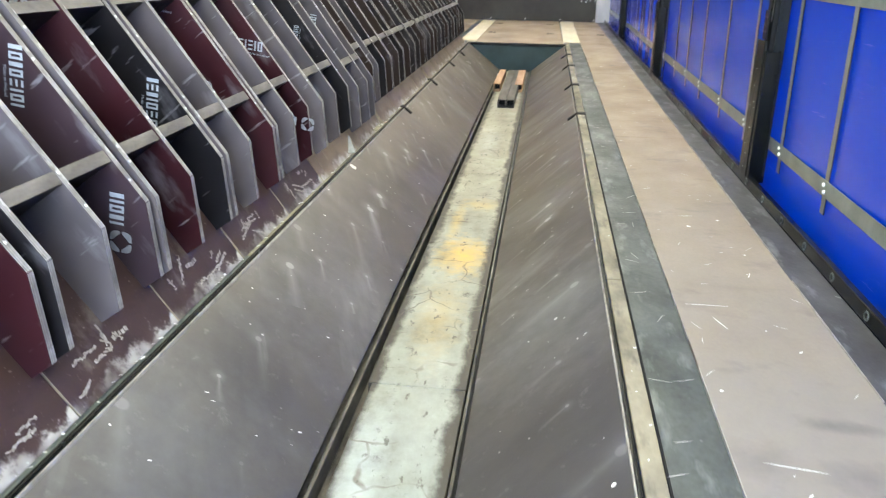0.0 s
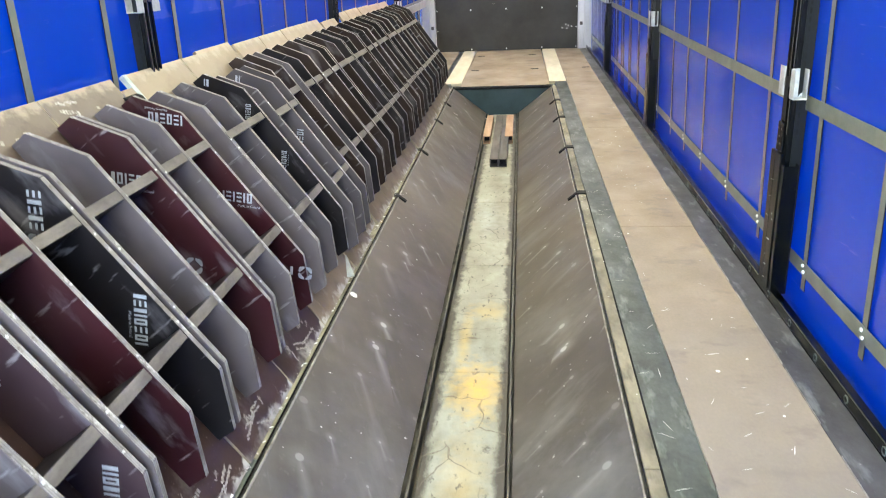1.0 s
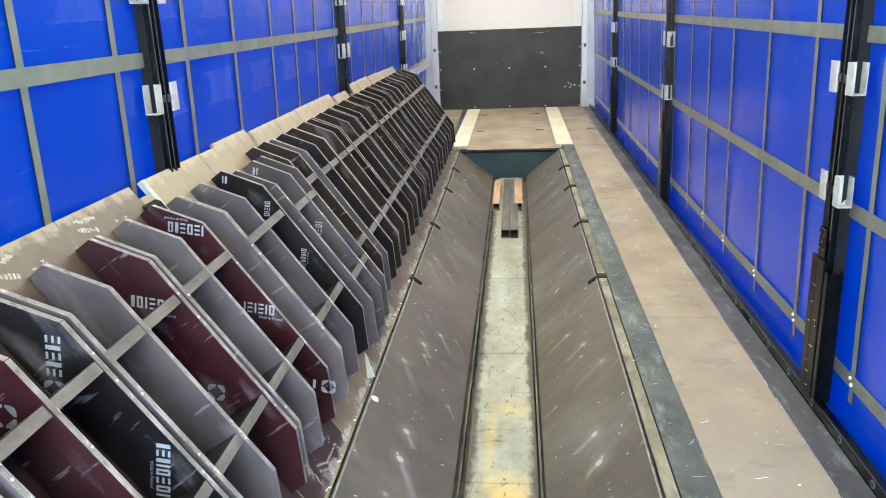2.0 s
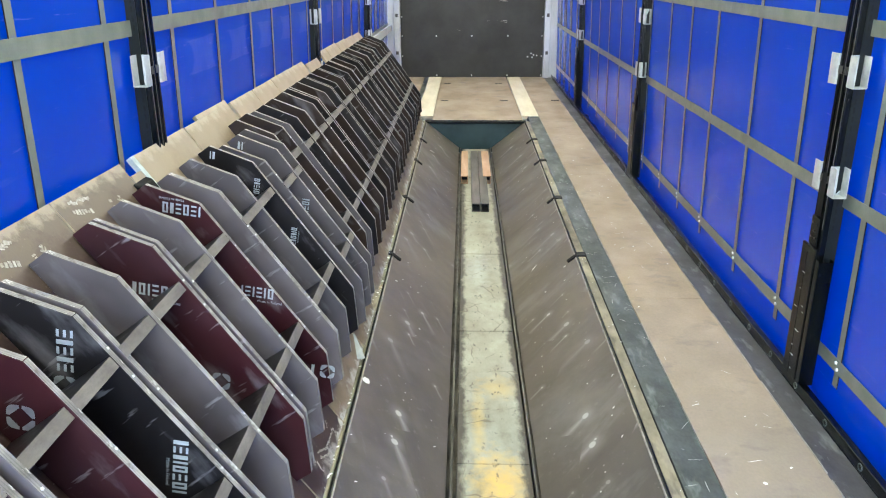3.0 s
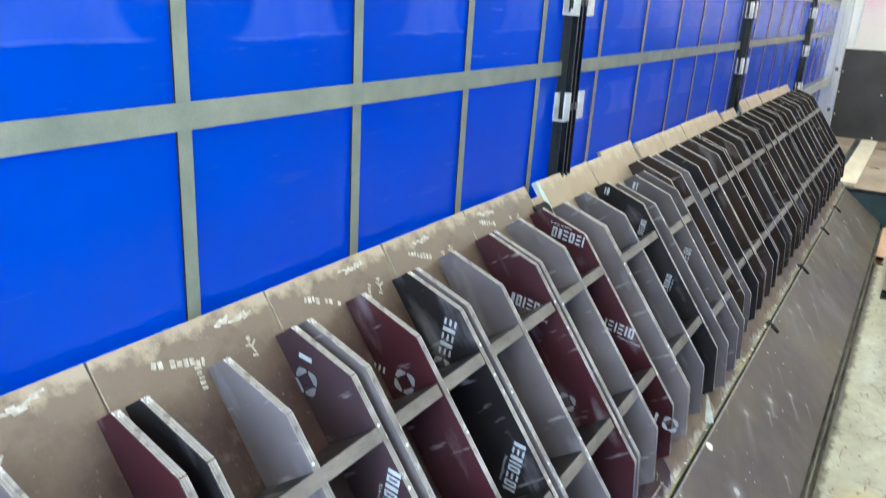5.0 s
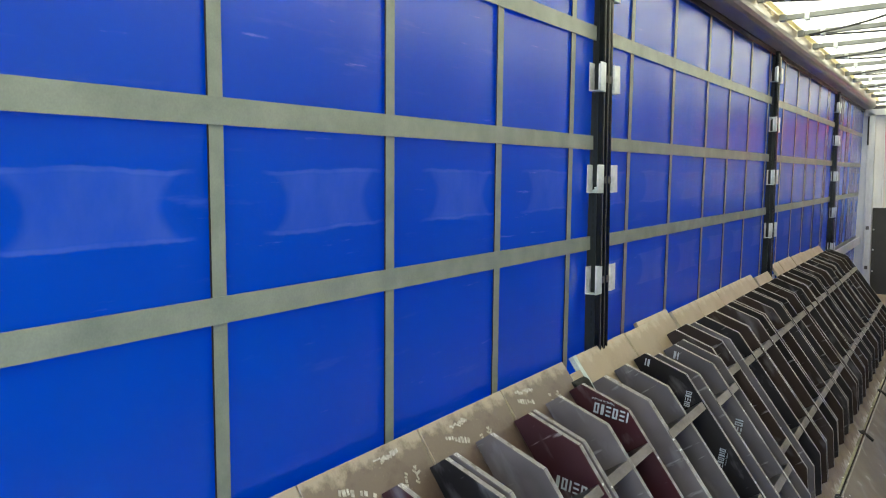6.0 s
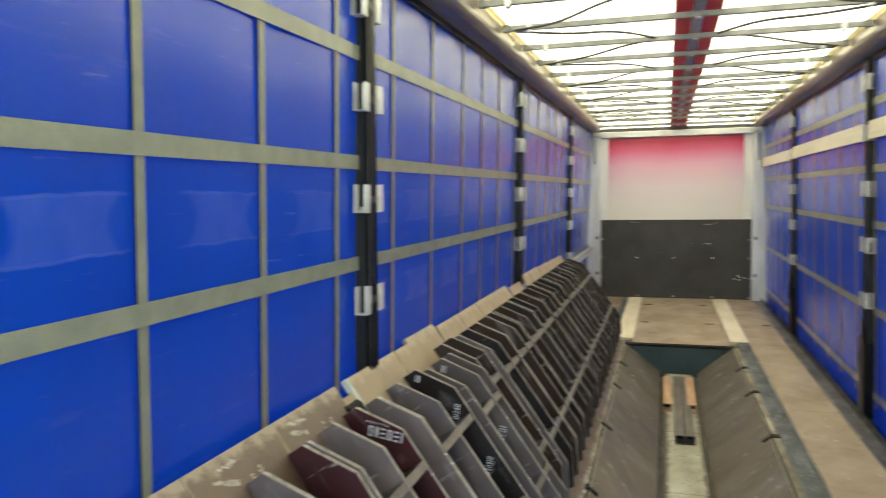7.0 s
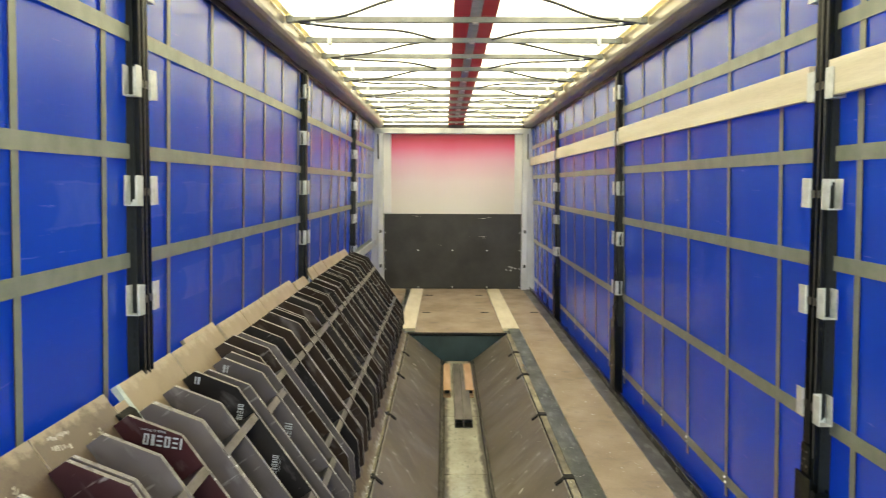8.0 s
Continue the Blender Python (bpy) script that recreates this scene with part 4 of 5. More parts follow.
def post(sx, y):
    ob = thing("side_post", "black steel curtain post with pale plank holders", "post", "curtain posts", at=pose(sx * 1.27, y - (0.02 if sx > 0 else 0), 0.012, 0, -sx * 0.7, 0))

    def inner(a, b):
        return sorted((-sx * a, -sx * b))
    # a rolled profile with two grooves in its face
    face = [(-0.03, -0.042), (0.03, -0.042), (0.035, -0.039), (0.036, -0.03), (0.031, -0.021), (0.014, -0.02), (0.014, -0.011), (0.031, -0.01),
            (0.037, -0.006), (0.037, 0.006), (0.031, 0.01), (0.014, 0.011), (0.014, 0.02), (0.03, 0.021), (0.034, 0.025), (0.034, 0.038), (0.03, 0.042), (-0.03, 0.042)]
    part("profile", upright([(-sx * a, c) for a, c in face], 0.0, 2.54), M_POST, ob)
    part("worn_edge", box(*inner(0.0345, 0.0365), -0.0418, -0.0395, 0.66, 2.52), M_TUBE, ob, "bright rubbed edge")
    part("worn_edge", box(*inner(0.0352, 0.0372), -0.0078, -0.0062, 0.74, 2.5), M_TUBE, ob, "bright rubbed edge")
    part("slotted_plate", box(*inner(-0.028, 0.012), -0.0465, -0.0425, 0.03, 2.53), M_PLATE, ob, "dark slotted steel plate")
    bm = bmesh.new()
    for k in range(60 if y < 8 else 0):
        z = 0.66 + 0.031 * k
        a, b = inner(-0.004, 0.003)
        vs = [bm.verts.new(q) for q in ((a, -0.0469, z), (b, -0.0469, z), (b, -0.0469, z + 0.02), (a, -0.0469, z + 0.02))]
        bm.faces.new(vs)
    if len(bm.faces):
        part("perforation", bm, M_BLACK, ob, "dark perforation")
    # foot: a front plate with a folded side channel, a riveted tongue and the dark lock opening above it
    part("foot_plate", box(*inner(0.0385, 0.05), -0.05, 0.062, 0.03, 0.585, 0.003), M_POST, ob, "black steel plate on the post foot")
    part("foot_fold", box(*inner(-0.01, 0.0375), 0.052, 0.062, 0.03, 0.575, 0.003), M_POST, ob)
    for ya, yb, xa, xb, zt in ((-0.0825, -0.0785, -0.01, 0.046, 0.545), (-0.078, -0.055, 0.042, 0.046, 0.55), (-0.078, -0.055, -0.01, -0.006, 0.55)):
        part("foot_channel", box(*inner(xa, xb), ya, yb, 0.03, zt, 0.0012), M_POST, ob, "folded steel side channel")
    part("foot_tongue", box(*inner(0.0385, 0.0445), -0.03, 0.03, 0.588, 0.70, 0.002), M_POST, ob, "riveted steel tongue")
    for ry, rz in ((-0.016, 0.675), (0.016, 0.675), (0.0, 0.645), (-0.016, 0.62), (0.016, 0.62)):
        part("rivet", tongue_rivet, None, ob, "", pose(-sx * 0.046, ry, rz, 0, 90, 0))
    part("lock_opening", box(*inner(0.0372, 0.0379), -0.017, 0.019, 0.705, 0.87), M_BLACK, ob, "dark lock opening")
    part("plate_seam", box(*inner(0.0501, 0.0507), 0.012, 0.0135, 0.03, 0.56), M_BLACK, ob)
    bm = bmesh.new()
    for _ in range(9):
        yy, zz, ln = rng.uniform(-0.045, 0.04), rng.choice((rng.uniform(0.3, 0.4), rng.uniform(0.05, 0.55))), rng.uniform(0.008, 0.03)
        a, b = inner(0.0502, 0.0508)
        box(a, b, yy, yy + ln, zz, zz + 0.0014, 0, bm)
    tagged(part("scratch", bm, M_CLIP, ob), "bright scratches", kind="stuff")
    part("lock_case", box(*inner(0.0315, 0.044), -0.02, 0.02, 2.40, 2.50, 0.003), M_TUBE, ob)
    for z in (2.37, 2.016, 1.63, 1.238, 0.848):
        for dy in (-1, 1):
            part("plank_holder", holder(sx, dy), M_CLIP, ob, "pale galvanised plank holder", pose(0, 0, z, rng.uniform(-2, 2), 0, rng.uniform(-3, 3)))
        part("bolt_plate", box(*inner(0.0315, 0.0345), -0.042, 0.042, z - 0.016, z + 0.012), M_TUBE, ob, "scraped steel strap")
    return ob


for sx in (1, -1):
    for y in POSTS_Y:
        post(sx, y)

# planks in the holders of the right side
for y0, y1, dz in ((0.42, 3.43, 0.0), (3.57, 6.59, 0.0), (6.75, 9.80, -0.005), (9.96, 12.52, -0.02)):
    ob = part("side_plank", box(1.212, 1.236, y0, y1, 1.983 + dz, 2.108 + dz, 0.003), M_WOOD)
    tagged(ob, "pale spruce plank set in the holders of the side posts", "plank", "side planks")
ob = part("side_plank", box(-1.245, -1.222, 9.96, 12.52, 0.70, 0.80, 0.003), M_PILLAR)
tagged(ob, "grey aluminium side board set between post and bulkhead", "plank")

# ---------------------------------------------------------------- front bulkhead
front = thing("wall_front", "white bulkhead with a dark brown plywood lower panel", "bulkhead", kind="structure")
part("upper_panel", box(-0.985, 0.985, Y_FRONT + 0.006, Y_FRONT + 0.05, 1.15, 2.545), M_FADE, front, "white upper panel with a print that fades to red at the top")
for a, b in ((-1.092, -0.987), (0.987, 1.092)):
    part("side_panel", box(a, b, Y_FRONT + 0.006, Y_FRONT + 0.05, 1.15, 2.545), M_WHITEWALL, front, "white side strip")

part("backing_sheet", box(-1.09, 1.09, Y_FRONT + 0.0065, Y_FRONT + 0.05, -0.1, 1.149), M_PANEL, front)
part("cap_sheet", box(-1.22, 1.22, Y_FRONT - 0.03, Y_FRONT + 0.055, 2.5455, 2.676), M_DARKRAIL, front, "dark cap under the roof edge")
part("lower_panel", box(-1.09, 1.09, Y_FRONT - 0.014, Y_FRONT + 0.006, 0.004, 1.20, 0.002), M_PANEL, front, "dark brown film plywood lower panel")
for sx in (1, -1):
    a, b = sorted((sx * 1.093, sx * 1.185))
    part("corner_pillar", box(a, b, Y_FRONT - 0.09, Y_FRONT + 0.05, 0.0, 2.50, 0.006), M_PILLAR, front, "pale aluminium corner pillar")
    a, b = sorted((sx * 1.188, sx * 1.345))
    part("corner_return", box(a, b, Y_FRONT - 0.03, Y_FRONT + 0.05, -0.1, 2.62), M_PILLAR, front)
    a, b = sorted((sx * 0.975, sx * 0.995))
    part("panel_rib", box(a, b, Y_FRONT - 0.006, Y_FRONT + 0.006, 1.203, 2.45, 0.004), M_WHITEWALL, front, "white panel joint")
    a, b = sorted((sx * 1.162, sx * 1.18))
    part("locking_bar", box(a, b, Y_FRONT - 0.12, Y_FRONT - 0.092, 2.06, 2.45, 0.004), M_BLACK, front, "black locking bar")
    for z in (0.35, 0.9):
        a, b = sorted((sx * 1.12, sx * 1.16))
        part("hook_plate", box(a, b, Y_FRONT - 0.104, Y_FRONT - 0.09, z, z + 0.05, 0.003), M_TUBE, front)
part("top_beam", box(-1.22, 1.22, Y_FRONT - 0.09, Y_FRONT + 0.05, 2.455, 2.545, 0.008), M_PILLAR, front, "pale aluminium top beam")
screw = mesh_from("screw", disc(0.012, 0.008, 8), M_SCREW)
for z in (0.03, 0.32, 0.62, 0.9):
    for x in ((-1.07, 1.07) if z in (0.32, 0.9) else (-1.07, -0.545, 0.0, 0.55, 1.07)):
        part("screw", screw, None, front, "", pose(x, Y_FRONT - 0.016, z, 90, 0, 0))
for x, z in ((0.86, 0.31), (0.91, 0.36), (0.95, 0.34), (1.0, 0.33), (0.93, 0.30)):
    part("screw", screw, None, front, "", pose(x, Y_FRONT - 0.016, z, 90, 0, 0))

for x, z, w, t, turn in ((-0.55, 1.162, 0.15, 0.012, 1), (-0.62, 1.175, 0.06, 0.006, 0), (0.46, 1.128, 0.16, 0.018, 2), (0.58, 1.145, 0.08, 0.008, -4),
                         (0.46, 0.838, 0.17, 0.014, -3), (0.5, 0.82, 0.07, 0.008, 6), (0.24, 0.84, 0.04, 0.006, 0), (-0.2, 0.7, 0.05, 0.004, 12)):
    bm = bmesh.new()
    n = 6
    edge = [(w * (i / n - 0.5), t * math.sin(math.pi * i / n) * (0.3 + 0.25 * math.sin(7 * i + 9 * x))) for i in range(n + 1)]
    bm.faces.new([bm.verts.new((px, 0, -pz * 0.5)) for px, pz in edge] + [bm.verts.new((px, 0, pz + 0.0006)) for px, pz in reversed(edge)])
    part("scuff", bm, M_CHALK, front, "pale scuff on the dark panel", pose(x, Y_FRONT - 0.0146, z, 0, turn, 0))

# ---------------------------------------------------------------- roof
roof = bmesh.new()
ny = 60
prev = None
for i in range(ny + 1):
    y = Y_BACK + (Y_FRONT - Y_BACK) * i / ny
    row_ = []
    for x in (-1.31, -0.7, -0.35, -0.08, 0.18, 0.45, 0.75, 1.31):
        sag = 0.012 * math.sin(math.pi * (y - 0.241) / 0.634) ** 2
        row_.append(roof.verts.new((x, y, ROOF_Z + sag - 0.28 * max(0.0, y - 12.0) ** 2)))
    if prev:
        for k in range(7):
            f = roof.faces.new((prev[k], prev[k + 1], row_[k + 1], row_[k]))
            f.material_index = 1 if k == 3 else 0
    prev = row_
roof.normal_update()
ceiling = part("ceiling", roof, [M_ROOF, M_RED])
tagged(ceiling, "bright translucent white roof tarpaulin with a red centre stripe", "roof", kind="structure")
belt = part("roof_belt", box(0.02, 0.085, Y_BACK, 11.9, ROOF_Z - 0.008, ROOF_Z - 0.003), M_BELT)
tagged(belt, "grey webbing belt under the red roof stripe", "strap", kind="structure")

bow = thing("roof_bow", "pale galvanised roof bow across the trailer", "roof bow", "roof bows", at=pose(0, 0.241, 0))
part("bar", box(-1.03, 1.03, -0.014, 0.014, ROOF_Z - 0.052, ROOF_Z - 0.018, 0.004), M_BOW, bow)
part("belt_bolt", box(0.035, 0.07, -0.02, 0.02, ROOF_Z - 0.06, ROOF_Z - 0.0525, 0.003), M_SCREW, bow, "bright bolt plate")
for sx in (1, -1):
    a, b = sorted((sx * 0.90, sx * 0.93))
    part("bow_clamp", box(a, b, -0.02, 0.02, ROOF_Z - 0.066, ROOF_Z - 0.015, 0.004), M_CLIP, bow, "pale plastic clamp")
    a, b = sorted((sx * 1.031, sx * 1.075))
    part("bow_carriage", box(a, b, -0.02, 0.02, ROOF_Z - 0.055, ROOF_Z - 0.014, 0.004), M_BOW, bow, "dull aluminium runner")
n_bows = 20
for i in range(1, n_bows):
    copy_thing(bow, pose(0, 0.241 + 0.634 * i, -0.03 if i == n_bows - 1 else 0))


def wire(points, r, name, label, category, group):
    cu = bpy.data.curves.new(name, "CURVE")
    cu.dimensions = "3D"
    cu.bevel_depth = r
    cu.bevel_resolution = 1
    sp = cu.splines.new("BEZIER")
    sp.bezier_points.add(len(points) - 1)
    for bp, p in zip(sp.bezier_points, points):
        bp.co = p
        bp.handle_left_type = bp.handle_right_type = "AUTO"
    me_ob = bpy.data.objects.new("tmp", cu)
    me = bpy.data.meshes.new_from_object(me_ob)
    bpy.data.objects.remove(me_ob)
    me.materials.append(M_CABLE)
    ob = new(name, me)
    return tagged(ob, label, category, group)


wr = random.Random(3)
for i in range(n_bows - 1):
    y0 = 0.241 + 0.634 * i
    for sx in (1, -1):
        d = wr.uniform(-0.04, 0.04)
        pts = [(sx * 1.0, y0 + 0.02, ROOF_Z - 0.05), (sx * (0.72 + d), y0 + 0.16, ROOF_Z - 0.035 - wr.random() * 0.02),
               (sx * (0.42 + d), y0 + 0.40, ROOF_Z - 0.02), (sx * (0.2 + d), y0 + 0.615, ROOF_Z - 0.03)]
        if i % 2:
            pts = [(x, 2 * y0 + 0.634 - y, z) for x, y, z in pts]
        wire(pts, 0.0075, "roof_cable", "thin dark folding wire under the roof", "cable", "roof cables")

for sx, nm in ((1, "cant_rail_right"), (-1, "cant_rail_left")):
    rail = thing(nm, "brown-grey aluminium cant rail along the roof edge", "roof rail", kind="structure")
    p = [(1.085, 2.672)] + [(1.145 - 0.06 * math.cos(a), 2.605 - 0.055 * math.sin(a)) for a in (0, 0.4, 0.8, 1.2, 1.57)] + [(1.215, 2.548), (1.215, 2.672)]
    part("rail_body", prism([(sx * x, z) for x, z in p], Y_BACK, Y_FRONT - 0.09), M_RAIL, rail)
    a, b = sorted((sx * 1.217, sx * 1.29))
    part("curtain_track", box(a, b, Y_BACK, Y_FRONT - 0.03, 2.512, 2.672, 0.004), M_POST, rail, "dark curtain track")
    a, b = sorted((sx * 1.045, sx * 1.0795))
    part("tarp_hem", box(a, b, Y_BACK, Y_FRONT - 0.1, ROOF_Z - 0.012, ROOF_Z - 0.006), M_EDGEYELLOW, rail, "yellowed tarpaulin hem")

# ---------------------------------------------------------------- well covers leaning on the left side
LEN_U, RIB_T = 1.203, 0.019
RIB = [(0.0, 0.12), (0.06, 0.12), (0.16, 0.285), (0.16, 0.95), (0.06, 1.10), (0.0, 1.10)]
rib_meshes = {k: mesh_from("rib", prism(RIB, -RIB_T / 2, RIB_T / 2, 0.0012, 1), [m, M_RIBEDGE]) for k, m in M_RIBS.items()}
BAT_U = (0.422, 0.814)
edge_screw = mesh_from("screw", disc(0.0042, 0.003, 7), M_SCREW)


# plain bars and boxes stand for brand print that is not lettered
GLYPH_W = [0.16, 0.5, 0.3, 0.48]
GLYPH_MESH = {}


def glyph(g, h, mat, thick=0.0005):
    bm = bmesh.new()
    w, t = GLYPH_W[g] * h, 0.16 * h
    if g in (0, 2):
        box(0, w, -thick, thick, 0, h, 0, bm)
    elif g == 1:
        box(0, t, -thick, thick, 0, h, 0, bm)
        box(w - t, w, -thick, thick, 0, h, 0, bm)
        box(t, w - t, -thick, thick, 0, t, 0, bm)
        box(t, w - t, -thick, thick, h - t, h, 0, bm)
    else:
        for k in range(3):
            box(0, w, -thick, thick, k * 0.42 * h, k * 0.42 * h + t, 0, bm)
    return mesh_from("print_mark", bm, mat)


def print_row(rib, cnt, h, n, u, turn, seed):
    """A row of plain strokes on a rib's face: print that stays unread."""
    r = random.Random(seed)
    along, last = 0.0, -1
    base = pose(n, -RIB_T / 2 - 0.0009, u, 0, turn, 0)
    for _ in range(cnt):
        g = r.choice([k for k in (0, 1, 2, 3, 1, 3) if k != last])
        last = g
        if (g, h) not in GLYPH_MESH:
            GLYPH_MESH[g, h] = glyph(g, h, M_MARK)
        part("print_mark", GLYPH_MESH[g, h], None, rib, "", base @ pose(along, 0, 0))
        along += (GLYPH_W[g] + 0.2) * h


def small_words(rib, n, u, turn, h):
    """The legible line under the print."""
    cu = bpy.data.curves.new("words", "FONT")
    cu.body = "Made in Finland"
    cu.size = h
    tmp = bpy.data.objects.new("tmp", cu)
    me = bpy.data.meshes.new_from_object(tmp)
    bpy.data.objects.remove(tmp)
    me.transform(Matrix.Rotation(radians(90), 4, "X"))
    me.materials.append(M_MARK)
    part("small_print", me, None, rib, "small pale words", pose(n, -RIB_T / 2 - 0.0009, u, 0, turn, 0))


def ring_mark(r):
    """A rounded square with a diamond-shaped eye: four corner pieces."""
    bm = bmesh.new()
    for q in range(4):
        a0 = q * math.pi / 2
        out = []
        for i in range(9):
            a = a0 + 0.1 + (math.pi / 2 - 0.2) * i / 8
            k = r / (abs(math.cos(a)) ** 4 + abs(math.sin(a)) ** 4) ** 0.25
            out.append((k * math.cos(a), k * math.sin(a)))
        e0, e1 = a0 + 0.1, a0 + math.pi / 2 - 0.1
        k = 0.86 * r / (math.cos(0.1) + math.sin(0.1))
        out += [(k * math.cos(e1), k * math.sin(e1)), (k * math.cos(e0), k * math.sin(e0))]
        bm.faces.new([bm.verts.new((x, 0, z)) for x, z in out])
    bmesh.ops.solidify(bm, geom=list(bm.faces), thickness=0.001)
    return bm


def chalk_row(r, cnt, h):
    """A row of small worn bars: print that stays unread."""
    bm = bmesh.new()
    along = 0.0
    for _ in range(cnt):
        w = h * r.uniform(0.3, 0.6)
        if r.random() < 0.85:
            lo, hi = r.uniform(0, 0.3) * h, h * r.uniform(0.65, 1.0)
            bmesh.ops.create_cube(bm, size=1.0, matrix=Matrix.Translation((0, along + w / 2, (lo + hi) / 2)) @ Matrix.Rotation(r.uniform(-0.2, 0.2), 4, "X") @ Matrix.Diagonal((0.0008, w, hi - lo, 1)))
        along += w + 0.2 * h
    return bm


def chalk_smear(r, run, size):
    """A ragged pale smear."""
    bm = bmesh.new()
    along = 0.0
    while along < run:
        st = size * r.uniform(0.6, 1.4)
        bmesh.ops.create_cube(bm, size=1.0, matrix=Matrix.Translation((0, along, size * r.uniform(-0.3, 0.3))) @ Matrix.Rotation(r.uniform(-0.5, 0.5), 4, "X") @
                              Matrix.Diagonal((0.0008 + 0.0001 * r.random(), st, size * r.uniform(0.2, 0.6), 1)))
        along += st * r.uniform(0.4, 0.8)
    return bm


def chalk_emblem(r, size):
    """A forked pale blot: a stem and branching strokes."""
    bm = bmesh.new()
    for a, k, ln in ((0.1, 0.0, 1.0), (0.9, 0.35, 0.7), (-0.8, 0.35, 0.7), (0.5, 0.7, 0.45), (-0.35, 0.75, 0.4), (1.4, -0.3, 0.5)):
        a += r.uniform(-0.25, 0.25)
        bmesh.ops.create_cube(bm, size=1.0, matrix=Matrix.Translation((0, -math.sin(a) * 0.3 * size * ln, k * size + math.cos(a) * 0.3 * size * ln)) @
                              Matrix.Rotation(a, 4, "X") @ Matrix.Diagonal((0.0008, size * r.uniform(0.12, 0.2), size * ln * 0.8, 1)))
    return bm


def board_prints(ob, L, seed):
    """Chalky print, blots and lines on the face board, above and below the ribs."""
    r = random.Random(seed)
    board = ob.children[0]

    def put(bm, y, u, turn):
        tagged(part("chalk_mark", bm, M_CHALK, board, "", Matrix.Translation((0.0009, y, u)) @ Matrix.Rotation(radians(turn), 4, "X")), "half rubbed off chalky print", kind="stuff")
    put(chalk_row(r, 9, 0.019), r.uniform(0.03, 0.12), 1.14, r.uniform(-28, -16))
    put(chalk_row(r, 7, 0.016), r.uniform(0.2, 0.3), 1.05, r.uniform(60, 100))
    put(chalk_smear(r, r.uniform(0.05, 0.11), 0.02), r.uniform(0.02, 0.3), 1.172, r.uniform(-8, 8))
    put(chalk_emblem(r, 0.034), r.uniform(0.22, 0.36), 1.09, r.uniform(-40, 30))
    put(chalk_emblem(r, 0.026), r.uniform(0.05, 0.2), 0.075, r.uniform(-60, 60))
    put(chalk_emblem(r, 0.022), r.uniform(0.22, 0.38), 0.07, r.uniform(-60, 60))
    put(chalk_row(r, 5, 0.018), r.uniform(0.02, L - 0.12), 0.085, r.choice((0, 90, 180)))
    for _ in range(4):
        put(chalk_smear(r, r.uniform(0.04, 0.12), 0.012), r.uniform(0.02, L - 0.1), r.uniform(0.02, 0.09), r.choice((0, 0, 15, 50, 85, -30)))


H, UP, DOWN, OVER = 44, -46, 134, 224      # print that runs level, upwards, downwards, upside down


def cover(y0, y1, ribs, marks=(), pale=False, ang=55.0, foot=-0.545, top=LEN_U, drop=0.0, first=False, boards=None):
    """A cover lying on its side: a face board with ribs and two battens let into them."""
    ob = thing("well_cover", "brown film plywood well cover with ribs leaning against the curtain" if not pale else
               "pale plywood well cover with dark ribs leaning against the curtain", "cover", "well covers",
               at=pose(foot, y0, 0.003, 0, -(90 - ang), 0))
    for a, b, t in boards or ((y0, y1, top),):
        bm = box(-0.018, 0.0, a - y0, b - y0, 0.0, t, 0.002)
        bm.normal_update()
        for f in bm.faces:
            f.material_index = 0 if abs(f.normal.x) > 0.6 else 1
        part("face_board", bm, [M_LIDPALE if pale else M_LID, M_BOARDEDGE], ob, "pale plywood face" if pale else "brown film plywood face")
    if not pale:
        board_prints(ob, y1 - y0, int(y0 * 100))
    if first:
        part("painted_end", box(-0.0188, 0.0008, -0.0008, 0.026, 0.93, top + 0.0008), M_PALETEAL, ob, "pale blue-green painted board end")
    for bu in BAT_U:
        bm = box(0.004, 0.1575, ribs[0][0] - y0 - 0.008, ribs[-1][0] - y0 + 0.008, bu - drop - 0.015, bu - drop + 0.017, 0.0015)
        bm.normal_update()
        for f in bm.faces:
            f.material_index = 1 if f.normal.x > 0.6 else 0
        part("batten", bm, [M_RIBS["black"], M_BATTEN], ob, "dark film batten with a worn pale edge")
    for i, (y, film) in enumerate(ribs):
        r = part("rib", rib_meshes[film], None, ob, "", pose(0, y - y0, -drop, 0, rng.uniform(-0.4, 0.4), rng.uniform(-1.0, 1.0)))
        if y < 5.0:
            for u in (BAT_U[0] + 0.035, BAT_U[0] - 0.04, BAT_U[1] + 0.03, BAT_U[1] - 0.08):
                if rng.random() < 0.45:
                    continue
                part("screw", edge_screw, None, r, "bright screw head", pose(0.1605, rng.uniform(-0.004, 0.004), u + rng.uniform(-0.05, 0.05), 0, 90, 0))
        if first and i == 0:
            r.matrix_basis = r.matrix_basis @ Matrix.Diagonal((1, 1.6, 1, 1))
        for (k, u, n, turn, cnt, h) in marks:
            if k == i and cnt:
                print_row(r, cnt, h, n, u, turn, int(u * 1000) + cnt)
                if cnt >= 6:
                    off = pose(n, 0, u, 0, turn, 0) @ Vector((1.5 * h, 0, -0.45 * h))
                    small_words(r, off.x, off.z, turn, 0.36 * h)
            elif k == i:
                part("print_mark", ring_mark(h), M_MARK, r, "pale ring-shaped print", pose(n, -RIB_T / 2 - 0.0012, u, 0, 45 + 90 * (i % 2), 0))
    return ob


